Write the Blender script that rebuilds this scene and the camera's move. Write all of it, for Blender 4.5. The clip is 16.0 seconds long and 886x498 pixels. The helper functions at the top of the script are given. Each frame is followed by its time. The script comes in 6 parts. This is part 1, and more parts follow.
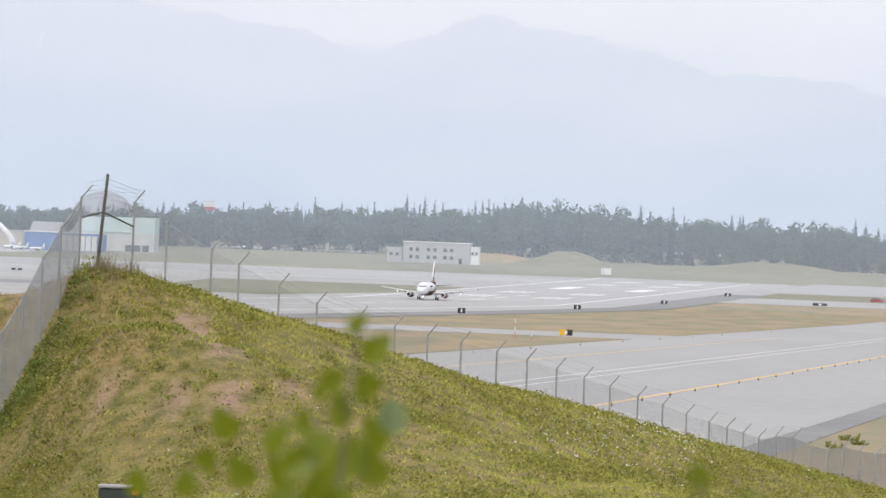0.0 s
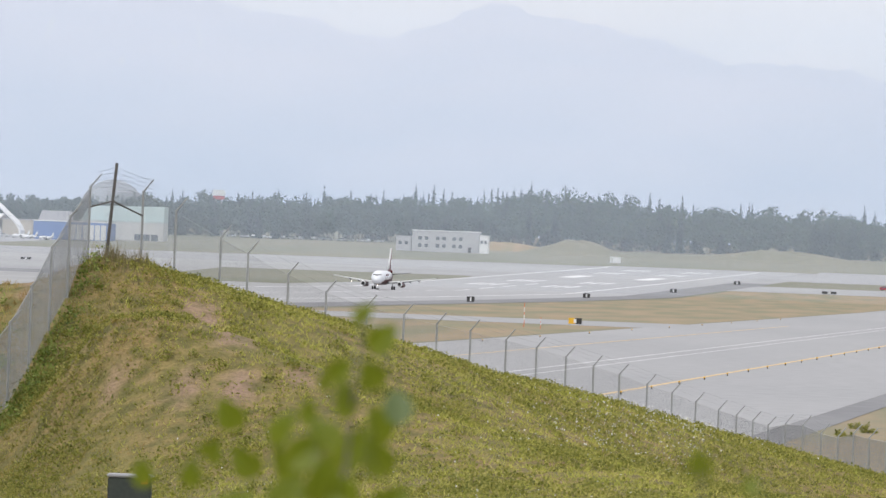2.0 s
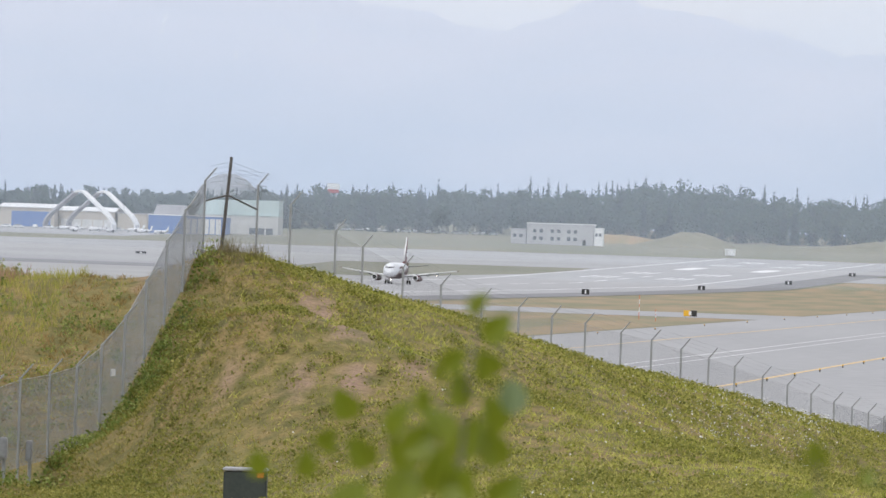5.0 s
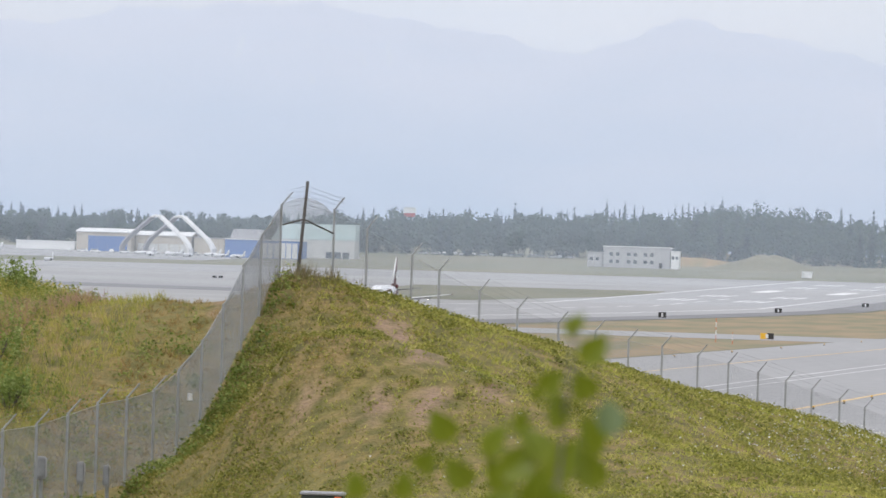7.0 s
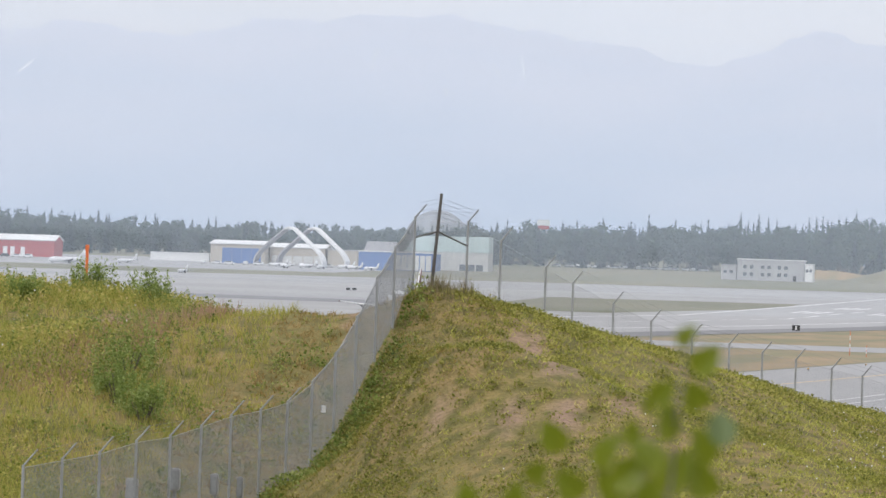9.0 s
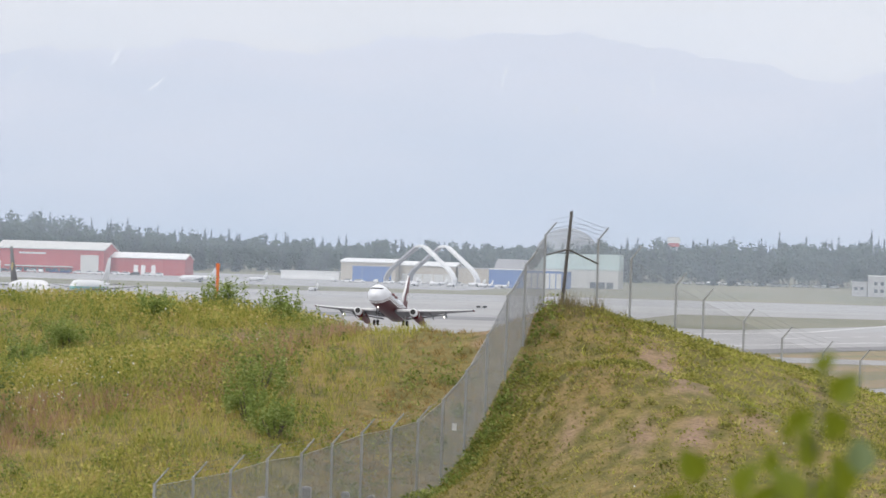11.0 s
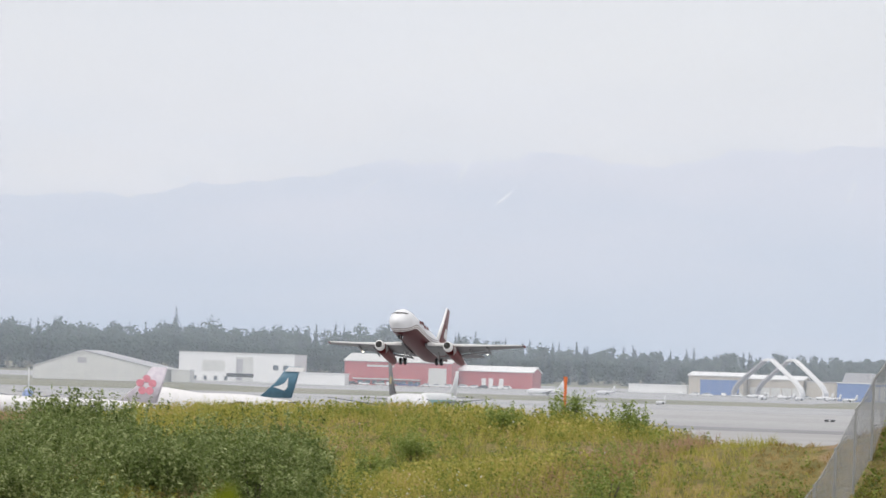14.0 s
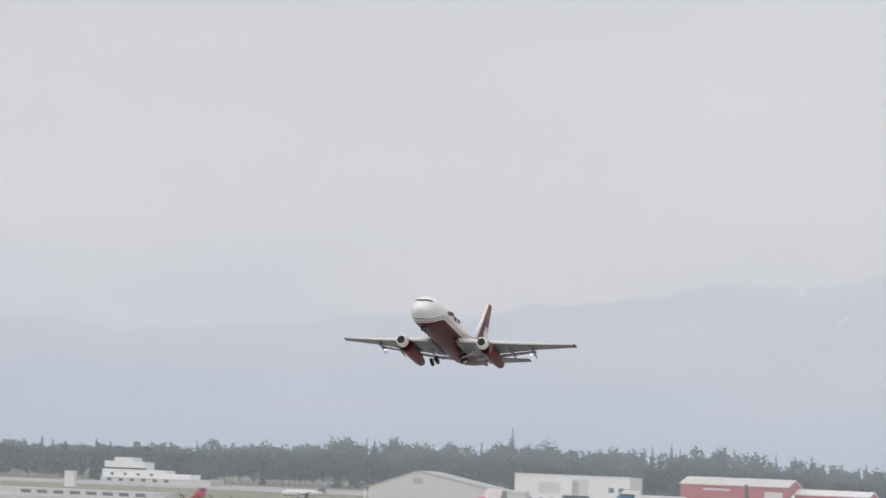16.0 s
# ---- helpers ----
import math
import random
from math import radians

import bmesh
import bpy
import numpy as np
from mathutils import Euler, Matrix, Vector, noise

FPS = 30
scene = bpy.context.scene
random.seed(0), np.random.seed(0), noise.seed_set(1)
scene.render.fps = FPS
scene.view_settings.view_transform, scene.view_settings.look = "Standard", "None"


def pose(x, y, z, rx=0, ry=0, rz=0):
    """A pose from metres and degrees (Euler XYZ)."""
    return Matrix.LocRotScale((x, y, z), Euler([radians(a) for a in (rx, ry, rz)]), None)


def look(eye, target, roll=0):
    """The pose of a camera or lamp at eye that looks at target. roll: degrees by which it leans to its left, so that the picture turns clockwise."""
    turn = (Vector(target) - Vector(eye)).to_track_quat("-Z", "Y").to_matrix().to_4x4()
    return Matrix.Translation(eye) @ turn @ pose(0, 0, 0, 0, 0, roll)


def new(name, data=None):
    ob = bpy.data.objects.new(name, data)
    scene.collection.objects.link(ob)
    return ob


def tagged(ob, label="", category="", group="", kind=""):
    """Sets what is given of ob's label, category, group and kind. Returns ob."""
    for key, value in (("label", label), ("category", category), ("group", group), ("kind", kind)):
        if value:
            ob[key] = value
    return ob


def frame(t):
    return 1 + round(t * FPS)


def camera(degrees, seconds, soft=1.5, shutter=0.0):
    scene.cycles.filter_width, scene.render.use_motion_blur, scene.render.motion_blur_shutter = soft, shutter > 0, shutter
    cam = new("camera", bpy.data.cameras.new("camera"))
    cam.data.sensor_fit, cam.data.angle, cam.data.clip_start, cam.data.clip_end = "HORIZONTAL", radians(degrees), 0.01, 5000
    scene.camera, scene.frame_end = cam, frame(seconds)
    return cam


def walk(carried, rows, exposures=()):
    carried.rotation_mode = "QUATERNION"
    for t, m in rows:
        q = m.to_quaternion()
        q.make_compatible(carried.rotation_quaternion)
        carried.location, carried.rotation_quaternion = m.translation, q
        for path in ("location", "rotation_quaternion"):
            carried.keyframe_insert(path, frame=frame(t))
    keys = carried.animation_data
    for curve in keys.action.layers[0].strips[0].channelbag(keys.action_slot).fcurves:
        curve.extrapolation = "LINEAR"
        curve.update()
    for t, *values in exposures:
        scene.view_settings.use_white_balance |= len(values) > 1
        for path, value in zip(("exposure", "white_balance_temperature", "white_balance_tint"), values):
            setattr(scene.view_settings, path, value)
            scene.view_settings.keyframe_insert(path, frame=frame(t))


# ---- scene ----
# An airfield seen with a long lens over a grassy bank: a twin jet takes off towards the viewer.
EYE = (0.0, 0.0, 9.0)


def aim(yaw, pitch, roll):
    """Camera pose at the fixed stand: degrees to the left, up, and of lean."""
    return pose(*EYE, 90 + pitch, 0, yaw) @ pose(0, 0, 0, 0, 0, roll)


cam = camera(7.965, 16.0, soft=1.5, shutter=0.3)
cam.data.dof.use_dof = True
cam.data.dof.focus_distance = 600.0
cam.data.dof.aperture_fstop = 14.0
PATH = [
    (0.0, aim(3.218, 0.196, 2.212)), (0.5, aim(3.291, 0.198, 2.139)), (1.0, aim(3.208, 0.197, 2.171)),
    (1.5, aim(3.243, 0.118, 2.186)), (2.0, aim(3.296, 0.091, 2.145)), (2.5, aim(3.335, 0.101, 2.06)),
    (3.0, aim(3.704, -0.073, 2.147)), (5.5, aim(4.441, 0.056, 1.899)), (6.0, aim(4.599, 0.139, 1.861)),
    (6.5, aim(4.781, 0.165, 1.806)), (7.0, aim(5.021, 0.181, 1.772)), (7.5, aim(5.640, 0.203, 1.803)),
    (8.0, aim(5.953, 0.235, 1.855)), (10.5, aim(6.941, 0.300, 1.757)), (11.0, aim(7.405, 0.379, 1.731)),
    (11.5, aim(7.856, 0.518, 1.755)), (12.0, aim(8.408, 0.555, 1.786)), (12.5, aim(8.879, 0.633, 1.725)),
    (13.0, aim(9.415, 0.789, 1.778)), (13.5, aim(10.060, 1.116, 1.785)), (14.0, aim(10.566, 1.303, 1.836)),
    (14.5, aim(11.155, 1.447, 2.024)), (15.0, aim(12.123, 1.671, 2.334)), (15.5, aim(12.907, 1.994, 2.365)),
    (16.0, aim(13.639, 2.294, 2.349)),
]
walk(cam, PATH, exposures=[(0, -0.03, 6450, 10), (1.5, -0.1, 6350, 10), (3.0, -0.17, 6250, 10), (5.5, -0.18, 6200, 10), (8.0, -0.18, 6250, 10), (11.0, -0.14, 6350, 10), (13.0, -0.12, 6480, 10), (14.5, -0.22, 6600, 10), (16.0, -0.42, 6680, 10)])

# ---- light: bright overcast, soft high sun behind thin cloud ----
SUN_EL, SUN_ROT = 48.0, 200.0
world = bpy.data.worlds.new("overcast_sky")
scene.world = world
world.use_nodes = True
wn, wl = world.node_tree.nodes, world.node_tree.links
wn.clear()
sky = wn.new("ShaderNodeTexSky")
sky.sky_type, sky.sun_disc = "NISHITA", False
sky.sun_elevation, sky.sun_rotation = radians(SUN_EL), radians(SUN_ROT)
sky_bg = wn.new("ShaderNodeBackground")
sky_bg.inputs["Strength"].default_value = 0.03
wl.new(sky.outputs[0], sky_bg.inputs[0])
tc = wn.new("ShaderNodeTexCoord")
sep = wn.new("ShaderNodeSeparateXYZ")
wl.new(tc.outputs["Generated"], sep.inputs[0])
cloud_map = wn.new("ShaderNodeMapping")
cloud_map.inputs["Scale"].default_value = (14, 14, 60)
wl.new(tc.outputs["Generated"], cloud_map.inputs[0])
cloud_noise = wn.new("ShaderNodeTexNoise")
cloud_noise.inputs["Scale"].default_value = 1.2
cloud_noise.inputs["Detail"].default_value = 4
wl.new(cloud_map.outputs[0], cloud_noise.inputs[0])
wob = wn.new("ShaderNodeMath")
wob.operation = "MULTIPLY_ADD"
wob.inputs[1].default_value, wob.inputs[2].default_value = 0.034, -0.017
wl.new(cloud_noise.outputs[0], wob.inputs[0])
add = wn.new("ShaderNodeMath")
add.operation = "ADD"
wl.new(sep.outputs["Z"], add.inputs[0])
wl.new(wob.outputs[0], add.inputs[1])
ramp = wn.new("ShaderNodeValToRGB")
e = ramp.color_ramp.elements
e[0].position, e[0].color = 0.0, (0.60, 0.69, 0.84, 1)
e[1].position, e[1].color = 1.0, (1.28, 1.22, 1.18, 1)
for at, col in ((0.028, (0.70, 0.73, 0.86, 1)), (0.041, (0.79, 0.775, 0.86, 1)), (0.070, (0.83, 0.80, 0.84, 1)), (0.095, (0.76, 0.74, 0.79, 1)), (0.3, (0.97, 0.94, 0.93, 1))):
    n = e.new(at)
    n.color = col
wl.new(add.outputs[0], ramp.inputs[0])
cloud_bg = wn.new("ShaderNodeBackground")
shade_noise = wn.new("ShaderNodeTexNoise")
shade_noise.inputs["Scale"].default_value = 0.7
shade_noise.inputs["Detail"].default_value = 3
wl.new(cloud_map.outputs[0], shade_noise.inputs[0])
shade = wn.new("ShaderNodeMath")
shade.operation = "MULTIPLY_ADD"
shade.inputs[1].default_value, shade.inputs[2].default_value = 0.22, 0.77
wl.new(shade_noise.outputs[0], shade.inputs[0])
wl.new(shade.outputs[0], cloud_bg.inputs["Strength"])
wl.new(ramp.outputs[0], cloud_bg.inputs[0])
both = wn.new("ShaderNodeAddShader")
wl.new(sky_bg.outputs[0], both.inputs[0])
wl.new(cloud_bg.outputs[0], both.inputs[1])
wout = wn.new("ShaderNodeOutputWorld")
wl.new(both.outputs[0], wout.inputs[0])

sun = new("sun", bpy.data.lights.new("sun", "SUN"))
sun.data.energy, sun.data.angle, sun.data.color = 1.5, radians(14), (1.0, 0.96, 0.9)
sun.matrix_world = look((0, 0, 400), (math.sin(radians(SUN_ROT)) * -300, math.cos(radians(SUN_ROT)) * -300, 400 - 300 * math.tan(radians(SUN_EL))))


# ---- materials ----
def shader(name, rough=0.8, metal=0.0):
    m = bpy.data.materials.new(name)
    m.use_nodes = True
    b = m.node_tree.nodes["Principled BSDF"]
    b.inputs["Roughness"].default_value, b.inputs["Metallic"].default_value = rough, metal
    return m, m.node_tree.nodes, m.node_tree.links, b


def noise_at(nodes, links, scale, detail=4.0, coords="Object", stretch=None):
    t = nodes.new("ShaderNodeTexCoord")
    n = nodes.new("ShaderNodeTexNoise")
    n.inputs["Scale"].default_value, n.inputs["Detail"].default_value = scale, detail
    if stretch:
        mp = nodes.new("ShaderNodeMapping")
        mp.inputs["Scale"].default_value = stretch
        links.new(t.outputs[coords], mp.inputs[0])
        links.new(mp.outputs[0], n.inputs[0])
    else:
        links.new(t.outputs[coords], n.inputs[0])
    return n


def mixed(nodes, links, fac, a, b):
    m = nodes.new("ShaderNodeMix")
    m.data_type = "RGBA"
    for sock, v in ((m.inputs[0], fac), (m.inputs[6], a), (m.inputs[7], b)):
        if isinstance(v, bpy.types.NodeSocket):
            links.new(v, sock)
        elif isinstance(v, (int, float)):
            sock.default_value = v
        else:
            sock.default_value = (*v, 1)
    return m.outputs[2]


def ramped(nodes, links, src, lo, hi):
    r = nodes.new("ShaderNodeMapRange")
    r.inputs[1].default_value, r.inputs[2].default_value = lo, hi
    links.new(src, r.inputs[0])
    return r.outputs[0]


def surface(name, a, b, scale=1.0, fine=None, rough=0.8, metal=0.0, bump=0.0, stretch=None, spread=(0.35, 0.65)):
    """Two tones mixed by a coarse noise, each broken by a fine one, with relief from the fine one."""
    m, n, l, bs = shader(name, rough, metal)
    big = noise_at(n, l, scale, 4, stretch=stretch)
    small = noise_at(n, l, fine or scale * 9, 3)
    col = mixed(n, l, ramped(n, l, big.outputs[0], *spread), a, b)
    dark = mixed(n, l, ramped(n, l, small.outputs[0], 0.3, 0.7), tuple(v * 0.85 for v in a), tuple(min(1, v * 1.1) for v in b))
    l.new(mixed(n, l, 0.4, col, dark), bs.inputs["Base Color"])
    if bump:
        bp = n.new("ShaderNodeBump")
        bp.inputs["Strength"].default_value = bump
        l.new(small.outputs[0], bp.inputs["Height"])
        l.new(bp.outputs[0], bs.inputs["Normal"])
    return m


def leafy(name, tones, rough=0.7, translucent=0.25, patch_size=0.12):
    """Foliage whose tone changes from leaf clump to leaf clump."""
    m, n, l, bs = shader(name, rough)
    g = n.new("ShaderNodeNewGeometry")
    r = n.new("ShaderNodeValToRGB")
    el = r.color_ramp.elements
    el[0].color, el[1].color = (*tones[0], 1), (*tones[-1], 1)
    for i, t in enumerate(tones[1:-1]):
        el.new((i + 1) / (len(tones) - 1)).color = (*t, 1)
    patch = noise_at(n, l, patch_size, 3)
    ad = n.new("ShaderNodeMath")
    ad.operation = "MULTIPLY_ADD"
    ad.inputs[1].default_value = 0.55
    l.new(g.outputs["Random Per Island"], ad.inputs[0])
    sh = ramped(n, l, patch.outputs[0], 0.3, 0.7)
    half = n.new("ShaderNodeMath")
    half.operation = "MULTIPLY"
    half.inputs[1].default_value = 0.45
    l.new(sh, half.inputs[0])
    l.new(half.outputs[0], ad.inputs[2])
    l.new(ad.outputs[0], r.inputs[0])
    l.new(r.outputs[0], bs.inputs["Base Color"])
    if translucent:
        tr = n.new("ShaderNodeBsdfTranslucent")
        l.new(r.outputs[0], tr.inputs[0])
        mx = n.new("ShaderNodeMixShader")
        mx.inputs[0].default_value = translucent
        l.new(bs.outputs[0], mx.inputs[1])
        l.new(tr.outputs[0], mx.inputs[2])
        l.new(mx.outputs[0], n["Material Output"].inputs[0])
    return m


def glow(name, col, strength):
    m, n, l, b = shader(name)
    b.inputs["Emission Color"].default_value, b.inputs["Emission Strength"].default_value = (*col, 1), strength
    b.inputs["Base Color"].default_value = (*col, 1)
    return m


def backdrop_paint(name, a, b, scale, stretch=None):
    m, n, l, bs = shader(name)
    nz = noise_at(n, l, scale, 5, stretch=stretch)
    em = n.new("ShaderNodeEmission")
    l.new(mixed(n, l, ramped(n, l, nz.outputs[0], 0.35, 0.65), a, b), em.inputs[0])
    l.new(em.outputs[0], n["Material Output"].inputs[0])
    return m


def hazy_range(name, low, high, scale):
    """Distant range with haze and cloud fade towards its crest painted as emission."""
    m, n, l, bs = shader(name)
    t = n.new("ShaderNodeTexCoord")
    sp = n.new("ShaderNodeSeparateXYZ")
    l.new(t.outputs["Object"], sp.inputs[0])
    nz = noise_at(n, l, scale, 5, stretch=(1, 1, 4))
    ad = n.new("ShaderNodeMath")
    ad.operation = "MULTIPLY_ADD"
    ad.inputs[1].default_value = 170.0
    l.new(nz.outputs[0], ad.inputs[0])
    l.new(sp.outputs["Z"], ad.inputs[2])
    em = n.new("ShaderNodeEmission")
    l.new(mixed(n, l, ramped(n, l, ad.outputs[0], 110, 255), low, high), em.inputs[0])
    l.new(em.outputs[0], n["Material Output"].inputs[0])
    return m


M_TARMAC = surface("runway_concrete", (0.34, 0.34, 0.35), (0.41, 0.41, 0.415), 0.012, 0.25, 0.75, stretch=(1, 0.25, 1))
M_SHOULDER = surface("dark_asphalt", (0.2, 0.2, 0.21), (0.25, 0.25, 0.255), 0.02, 0.4, 0.85)
M_TAXI = surface("taxiway_concrete", (0.32, 0.32, 0.33), (0.39, 0.39, 0.395), 0.03, 0.5, 0.75, stretch=(1, 0.15, 1))
M_APRON = surface("apron_concrete", (0.31, 0.31, 0.315), (0.40, 0.40, 0.40), 0.02, 0.3, 0.8, stretch=(0.3, 0.6, 1))
M_WHITE_LINE = surface("white_line_paint", (0.75, 0.75, 0.75), (0.85, 0.85, 0.85), 0.2, 2, 0.6)
M_YELLOW_LINE = surface("yellow_line_paint", (0.66, 0.47, 0.2), (0.74, 0.55, 0.27), 0.2, 2, 0.6)
M_FIELD = surface("airfield_grass", (0.16, 0.17, 0.115), (0.24, 0.225, 0.165), 0.03, 0.3, 0.9, stretch=(0.5, 0.15, 1))
M_DRY = surface("dry_grass", (0.38, 0.27, 0.17), (0.19, 0.20, 0.12), 0.11, 0.5, 0.9, stretch=(1, 0.12, 1), spread=(0.36, 0.62))
# far-wood leaf tones, made paler and bluer to carry the distance haze
M_HAZED_SPRUCE = leafy("hazed_spruce_needles", [(0.05, 0.08, 0.09), (0.07, 0.105, 0.112), (0.10, 0.14, 0.138)], translucent=0.3)
M_HAZED_BIRCH = leafy("hazed_birch_leaves", [(0.07, 0.108, 0.108), (0.10, 0.145, 0.135), (0.15, 0.195, 0.155)], translucent=0.35)
M_TRUNK = surface("bark", (0.10, 0.085, 0.07), (0.2, 0.18, 0.16), 0.6, 5, 0.9)
M_TURF_BLADES = leafy("mown_weeds", [(0.068, 0.088, 0.017), (0.21, 0.212, 0.042), (0.39, 0.338, 0.08), (0.49, 0.315, 0.15)], translucent=0.4, patch_size=0.6)
M_LUSH = leafy("lush_grass", [(0.18, 0.235, 0.035), (0.41, 0.44, 0.07), (0.61, 0.58, 0.14), (0.66, 0.53, 0.26)], translucent=0.45, patch_size=0.5)
M_CLOVER = leafy("clover", [(0.08, 0.105, 0.02), (0.285, 0.29, 0.058), (0.55, 0.50, 0.155)], translucent=0.42, patch_size=0.9)
M_STRAW = leafy("cut_straw", [(0.20, 0.15, 0.05), (0.38, 0.27, 0.10), (0.52, 0.39, 0.17)], translucent=0.4, patch_size=0.7)
M_SHRUB = leafy("shrub_leaves", [(0.09, 0.145, 0.03), (0.27, 0.345, 0.08), (0.50, 0.56, 0.24)], translucent=0.4, patch_size=1.2)
M_SEED = leafy("reddish_seed_heads", [(0.30, 0.17, 0.11), (0.44, 0.27, 0.19), (0.55, 0.42, 0.28)], translucent=0.4, patch_size=0.4)
M_TALL_GRASS = leafy("tall_grass", [(0.08, 0.13, 0.025), (0.31, 0.335, 0.06), (0.54, 0.48, 0.13), (0.60, 0.42, 0.24)], translucent=0.4, patch_size=0.45)
# random willow leaf tones; the darkest also paints the shaded gaps between leaves
M_BUSH = leafy("willow_leaves", [(0.03, 0.055, 0.014), (0.17, 0.235, 0.06), (0.56, 0.60, 0.32)], translucent=0.3, patch_size=1.3)
M_HERB = leafy("leafy_herbs", [(0.05, 0.09, 0.016), (0.23, 0.30, 0.055), (0.54, 0.55, 0.21)], translucent=0.4, patch_size=0.8)
M_FRESH = leafy("fresh_leaf", [(0.055, 0.085, 0.009), (0.19, 0.24, 0.015), (0.38, 0.41, 0.045)], 0.4, 0.5)
M_LEAF_BACK = leafy("leaf_underside", [(0.10, 0.14, 0.05), (0.14, 0.19, 0.07), (0.18, 0.24, 0.09)], 0.6, 0.3)
M_WEED = leafy("dry_weeds", [(0.14, 0.135, 0.06), (0.2, 0.18, 0.08), (0.28, 0.2, 0.12)])
M_BOX = surface("dark_green_metal", (0.03, 0.04, 0.035), (0.05, 0.06, 0.05), 2, 14, 0.6)
M_FLOWER = surface("white_petals", (0.7, 0.7, 0.66), (0.8, 0.8, 0.76), 3, 10, 0.7)
M_GALV = surface("galvanised_steel", (0.36, 0.37, 0.38), (0.46, 0.47, 0.48), 2, 14, 0.5, 0.5)
M_WIRE = surface("dull_wire", (0.23, 0.245, 0.265), (0.31, 0.325, 0.345), 2, 14, 0.6, 0.2)
M_POLE = surface("weathered_pole", (0.09, 0.085, 0.08), (0.15, 0.14, 0.13), 2, 14, 0.8)
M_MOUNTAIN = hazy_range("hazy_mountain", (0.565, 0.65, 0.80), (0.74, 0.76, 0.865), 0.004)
# self-lit snow tones with the distance haze mixed into the colour
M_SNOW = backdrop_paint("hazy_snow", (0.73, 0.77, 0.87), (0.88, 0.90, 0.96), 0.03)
M_WHITE = surface("white_paint", (0.74, 0.75, 0.76), (0.82, 0.82, 0.82), 0.15, 1.5, 0.45)
M_PALE = surface("pale_grey_cladding", (0.56, 0.56, 0.56), (0.64, 0.64, 0.62), 0.1, 1.0, 0.6, stretch=(6, 6, 1))
M_GREYWALL = surface("grey_render_wall", (0.42, 0.42, 0.44), (0.50, 0.50, 0.51), 0.1, 1.0, 0.7)
M_BEIGE = surface("beige_cladding", (0.46, 0.42, 0.36), (0.53, 0.49, 0.43), 0.1, 1.0, 0.7, stretch=(6, 6, 1))
M_REDWALL = surface("red_cladding", (0.40, 0.09, 0.10), (0.48, 0.13, 0.13), 0.1, 1.0, 0.6, stretch=(6, 6, 1))
M_BLUE = surface("blue_door", (0.11, 0.19, 0.42), (0.15, 0.24, 0.48), 0.15, 1.5, 0.5, stretch=(5, 5, 1))
M_MINT = surface("pale_green_roof", (0.5, 0.62, 0.62), (0.58, 0.68, 0.67), 0.1, 1.0, 0.5, stretch=(6, 1, 1))
M_GREYROOF = surface("grey_roof", (0.36, 0.36, 0.38), (0.44, 0.44, 0.46), 0.1, 1.0, 0.6, stretch=(6, 1, 1))
M_DOME = surface("dome_cladding", (0.24, 0.26, 0.29), (0.30, 0.32, 0.35), 0.1, 1.0, 0.7)
M_DARK = surface("dark_opening", (0.03, 0.032, 0.035), (0.05, 0.05, 0.055), 0.4, 4, 0.5)
M_PANE = surface("window_pane", (0.10, 0.12, 0.14), (0.15, 0.17, 0.2), 0.3, 2, 0.15)
M_TYRE = surface("tyre_rubber", (0.02, 0.02, 0.02), (0.035, 0.035, 0.035), 3, 20, 0.85)
M_WING = surface("wing_grey_paint", (0.15, 0.155, 0.165), (0.21, 0.215, 0.225), 0.4, 3, 0.45)
M_RED = surface("dark_red_paint", (0.10, 0.006, 0.008), (0.14, 0.012, 0.014), 0.4, 3, 0.35)
M_RED.node_tree.nodes["Principled BSDF"].inputs["Specular IOR Level"].default_value = 0.2
M_STEEL = surface("bare_metal", (0.55, 0.55, 0.56), (0.66, 0.66, 0.67), 1, 8, 0.35, 0.8)
M_ORANGE = surface("orange_paint", (0.75, 0.16, 0.04), (0.8, 0.2, 0.06), 1, 8, 0.6)
M_LAMP = glow("lit_lamp", (1.0, 0.9, 0.75), 7.0)
M_YELLOW_SIGN = surface("yellow_sign", (0.75, 0.42, 0.02), (0.8, 0.48, 0.04), 1, 8, 0.5)
M_BLACK_SIGN = surface("black_sign", (0.02, 0.02, 0.02), (0.04, 0.04, 0.04), 1, 8, 0.5)


# ---- small builders ----
def mesh_of(name, verts, faces, mats=(), smooth=False, parent=None, label=""):
    """One mesh object from arrays of vertices and of equal-sided faces (or a list of faces)."""
    me = bpy.data.meshes.new(name)
    if isinstance(faces, np.ndarray):
        k, nf = faces.shape[1], len(faces)
        me.vertices.add(len(verts))
        me.vertices.foreach_set("co", np.asarray(verts, np.float32).ravel())
        me.loops.add(nf * k)
        me.loops.foreach_set("vertex_index", faces.astype(np.int32).ravel())
        me.polygons.add(nf)
        me.polygons.foreach_set("loop_start", np.arange(0, nf * k, k, dtype=np.int32))
        me.update(calc_edges=True)
    else:
        me.from_pydata([tuple(v) for v in verts], [], faces)
    for m in mats:
        me.materials.append(m)
    if smooth:
        me.polygons.foreach_set("use_smooth", np.ones(len(me.polygons), bool))
    ob = new(name, me)
    if parent:
        ob.parent = parent
    if label:
        tagged(ob, label)
    return ob


def part(name, bm, material, parent, label="", smooth=False):
    me = bpy.data.meshes.new(name)
    bm.to_mesh(me)
    bm.free()
    me.materials.append(material)
    if smooth:
        me.polygons.foreach_set("use_smooth", np.ones(len(me.polygons), bool))
    ob = new(name, me)
    ob.parent = parent
    if label:
        tagged(ob, label)
    return ob


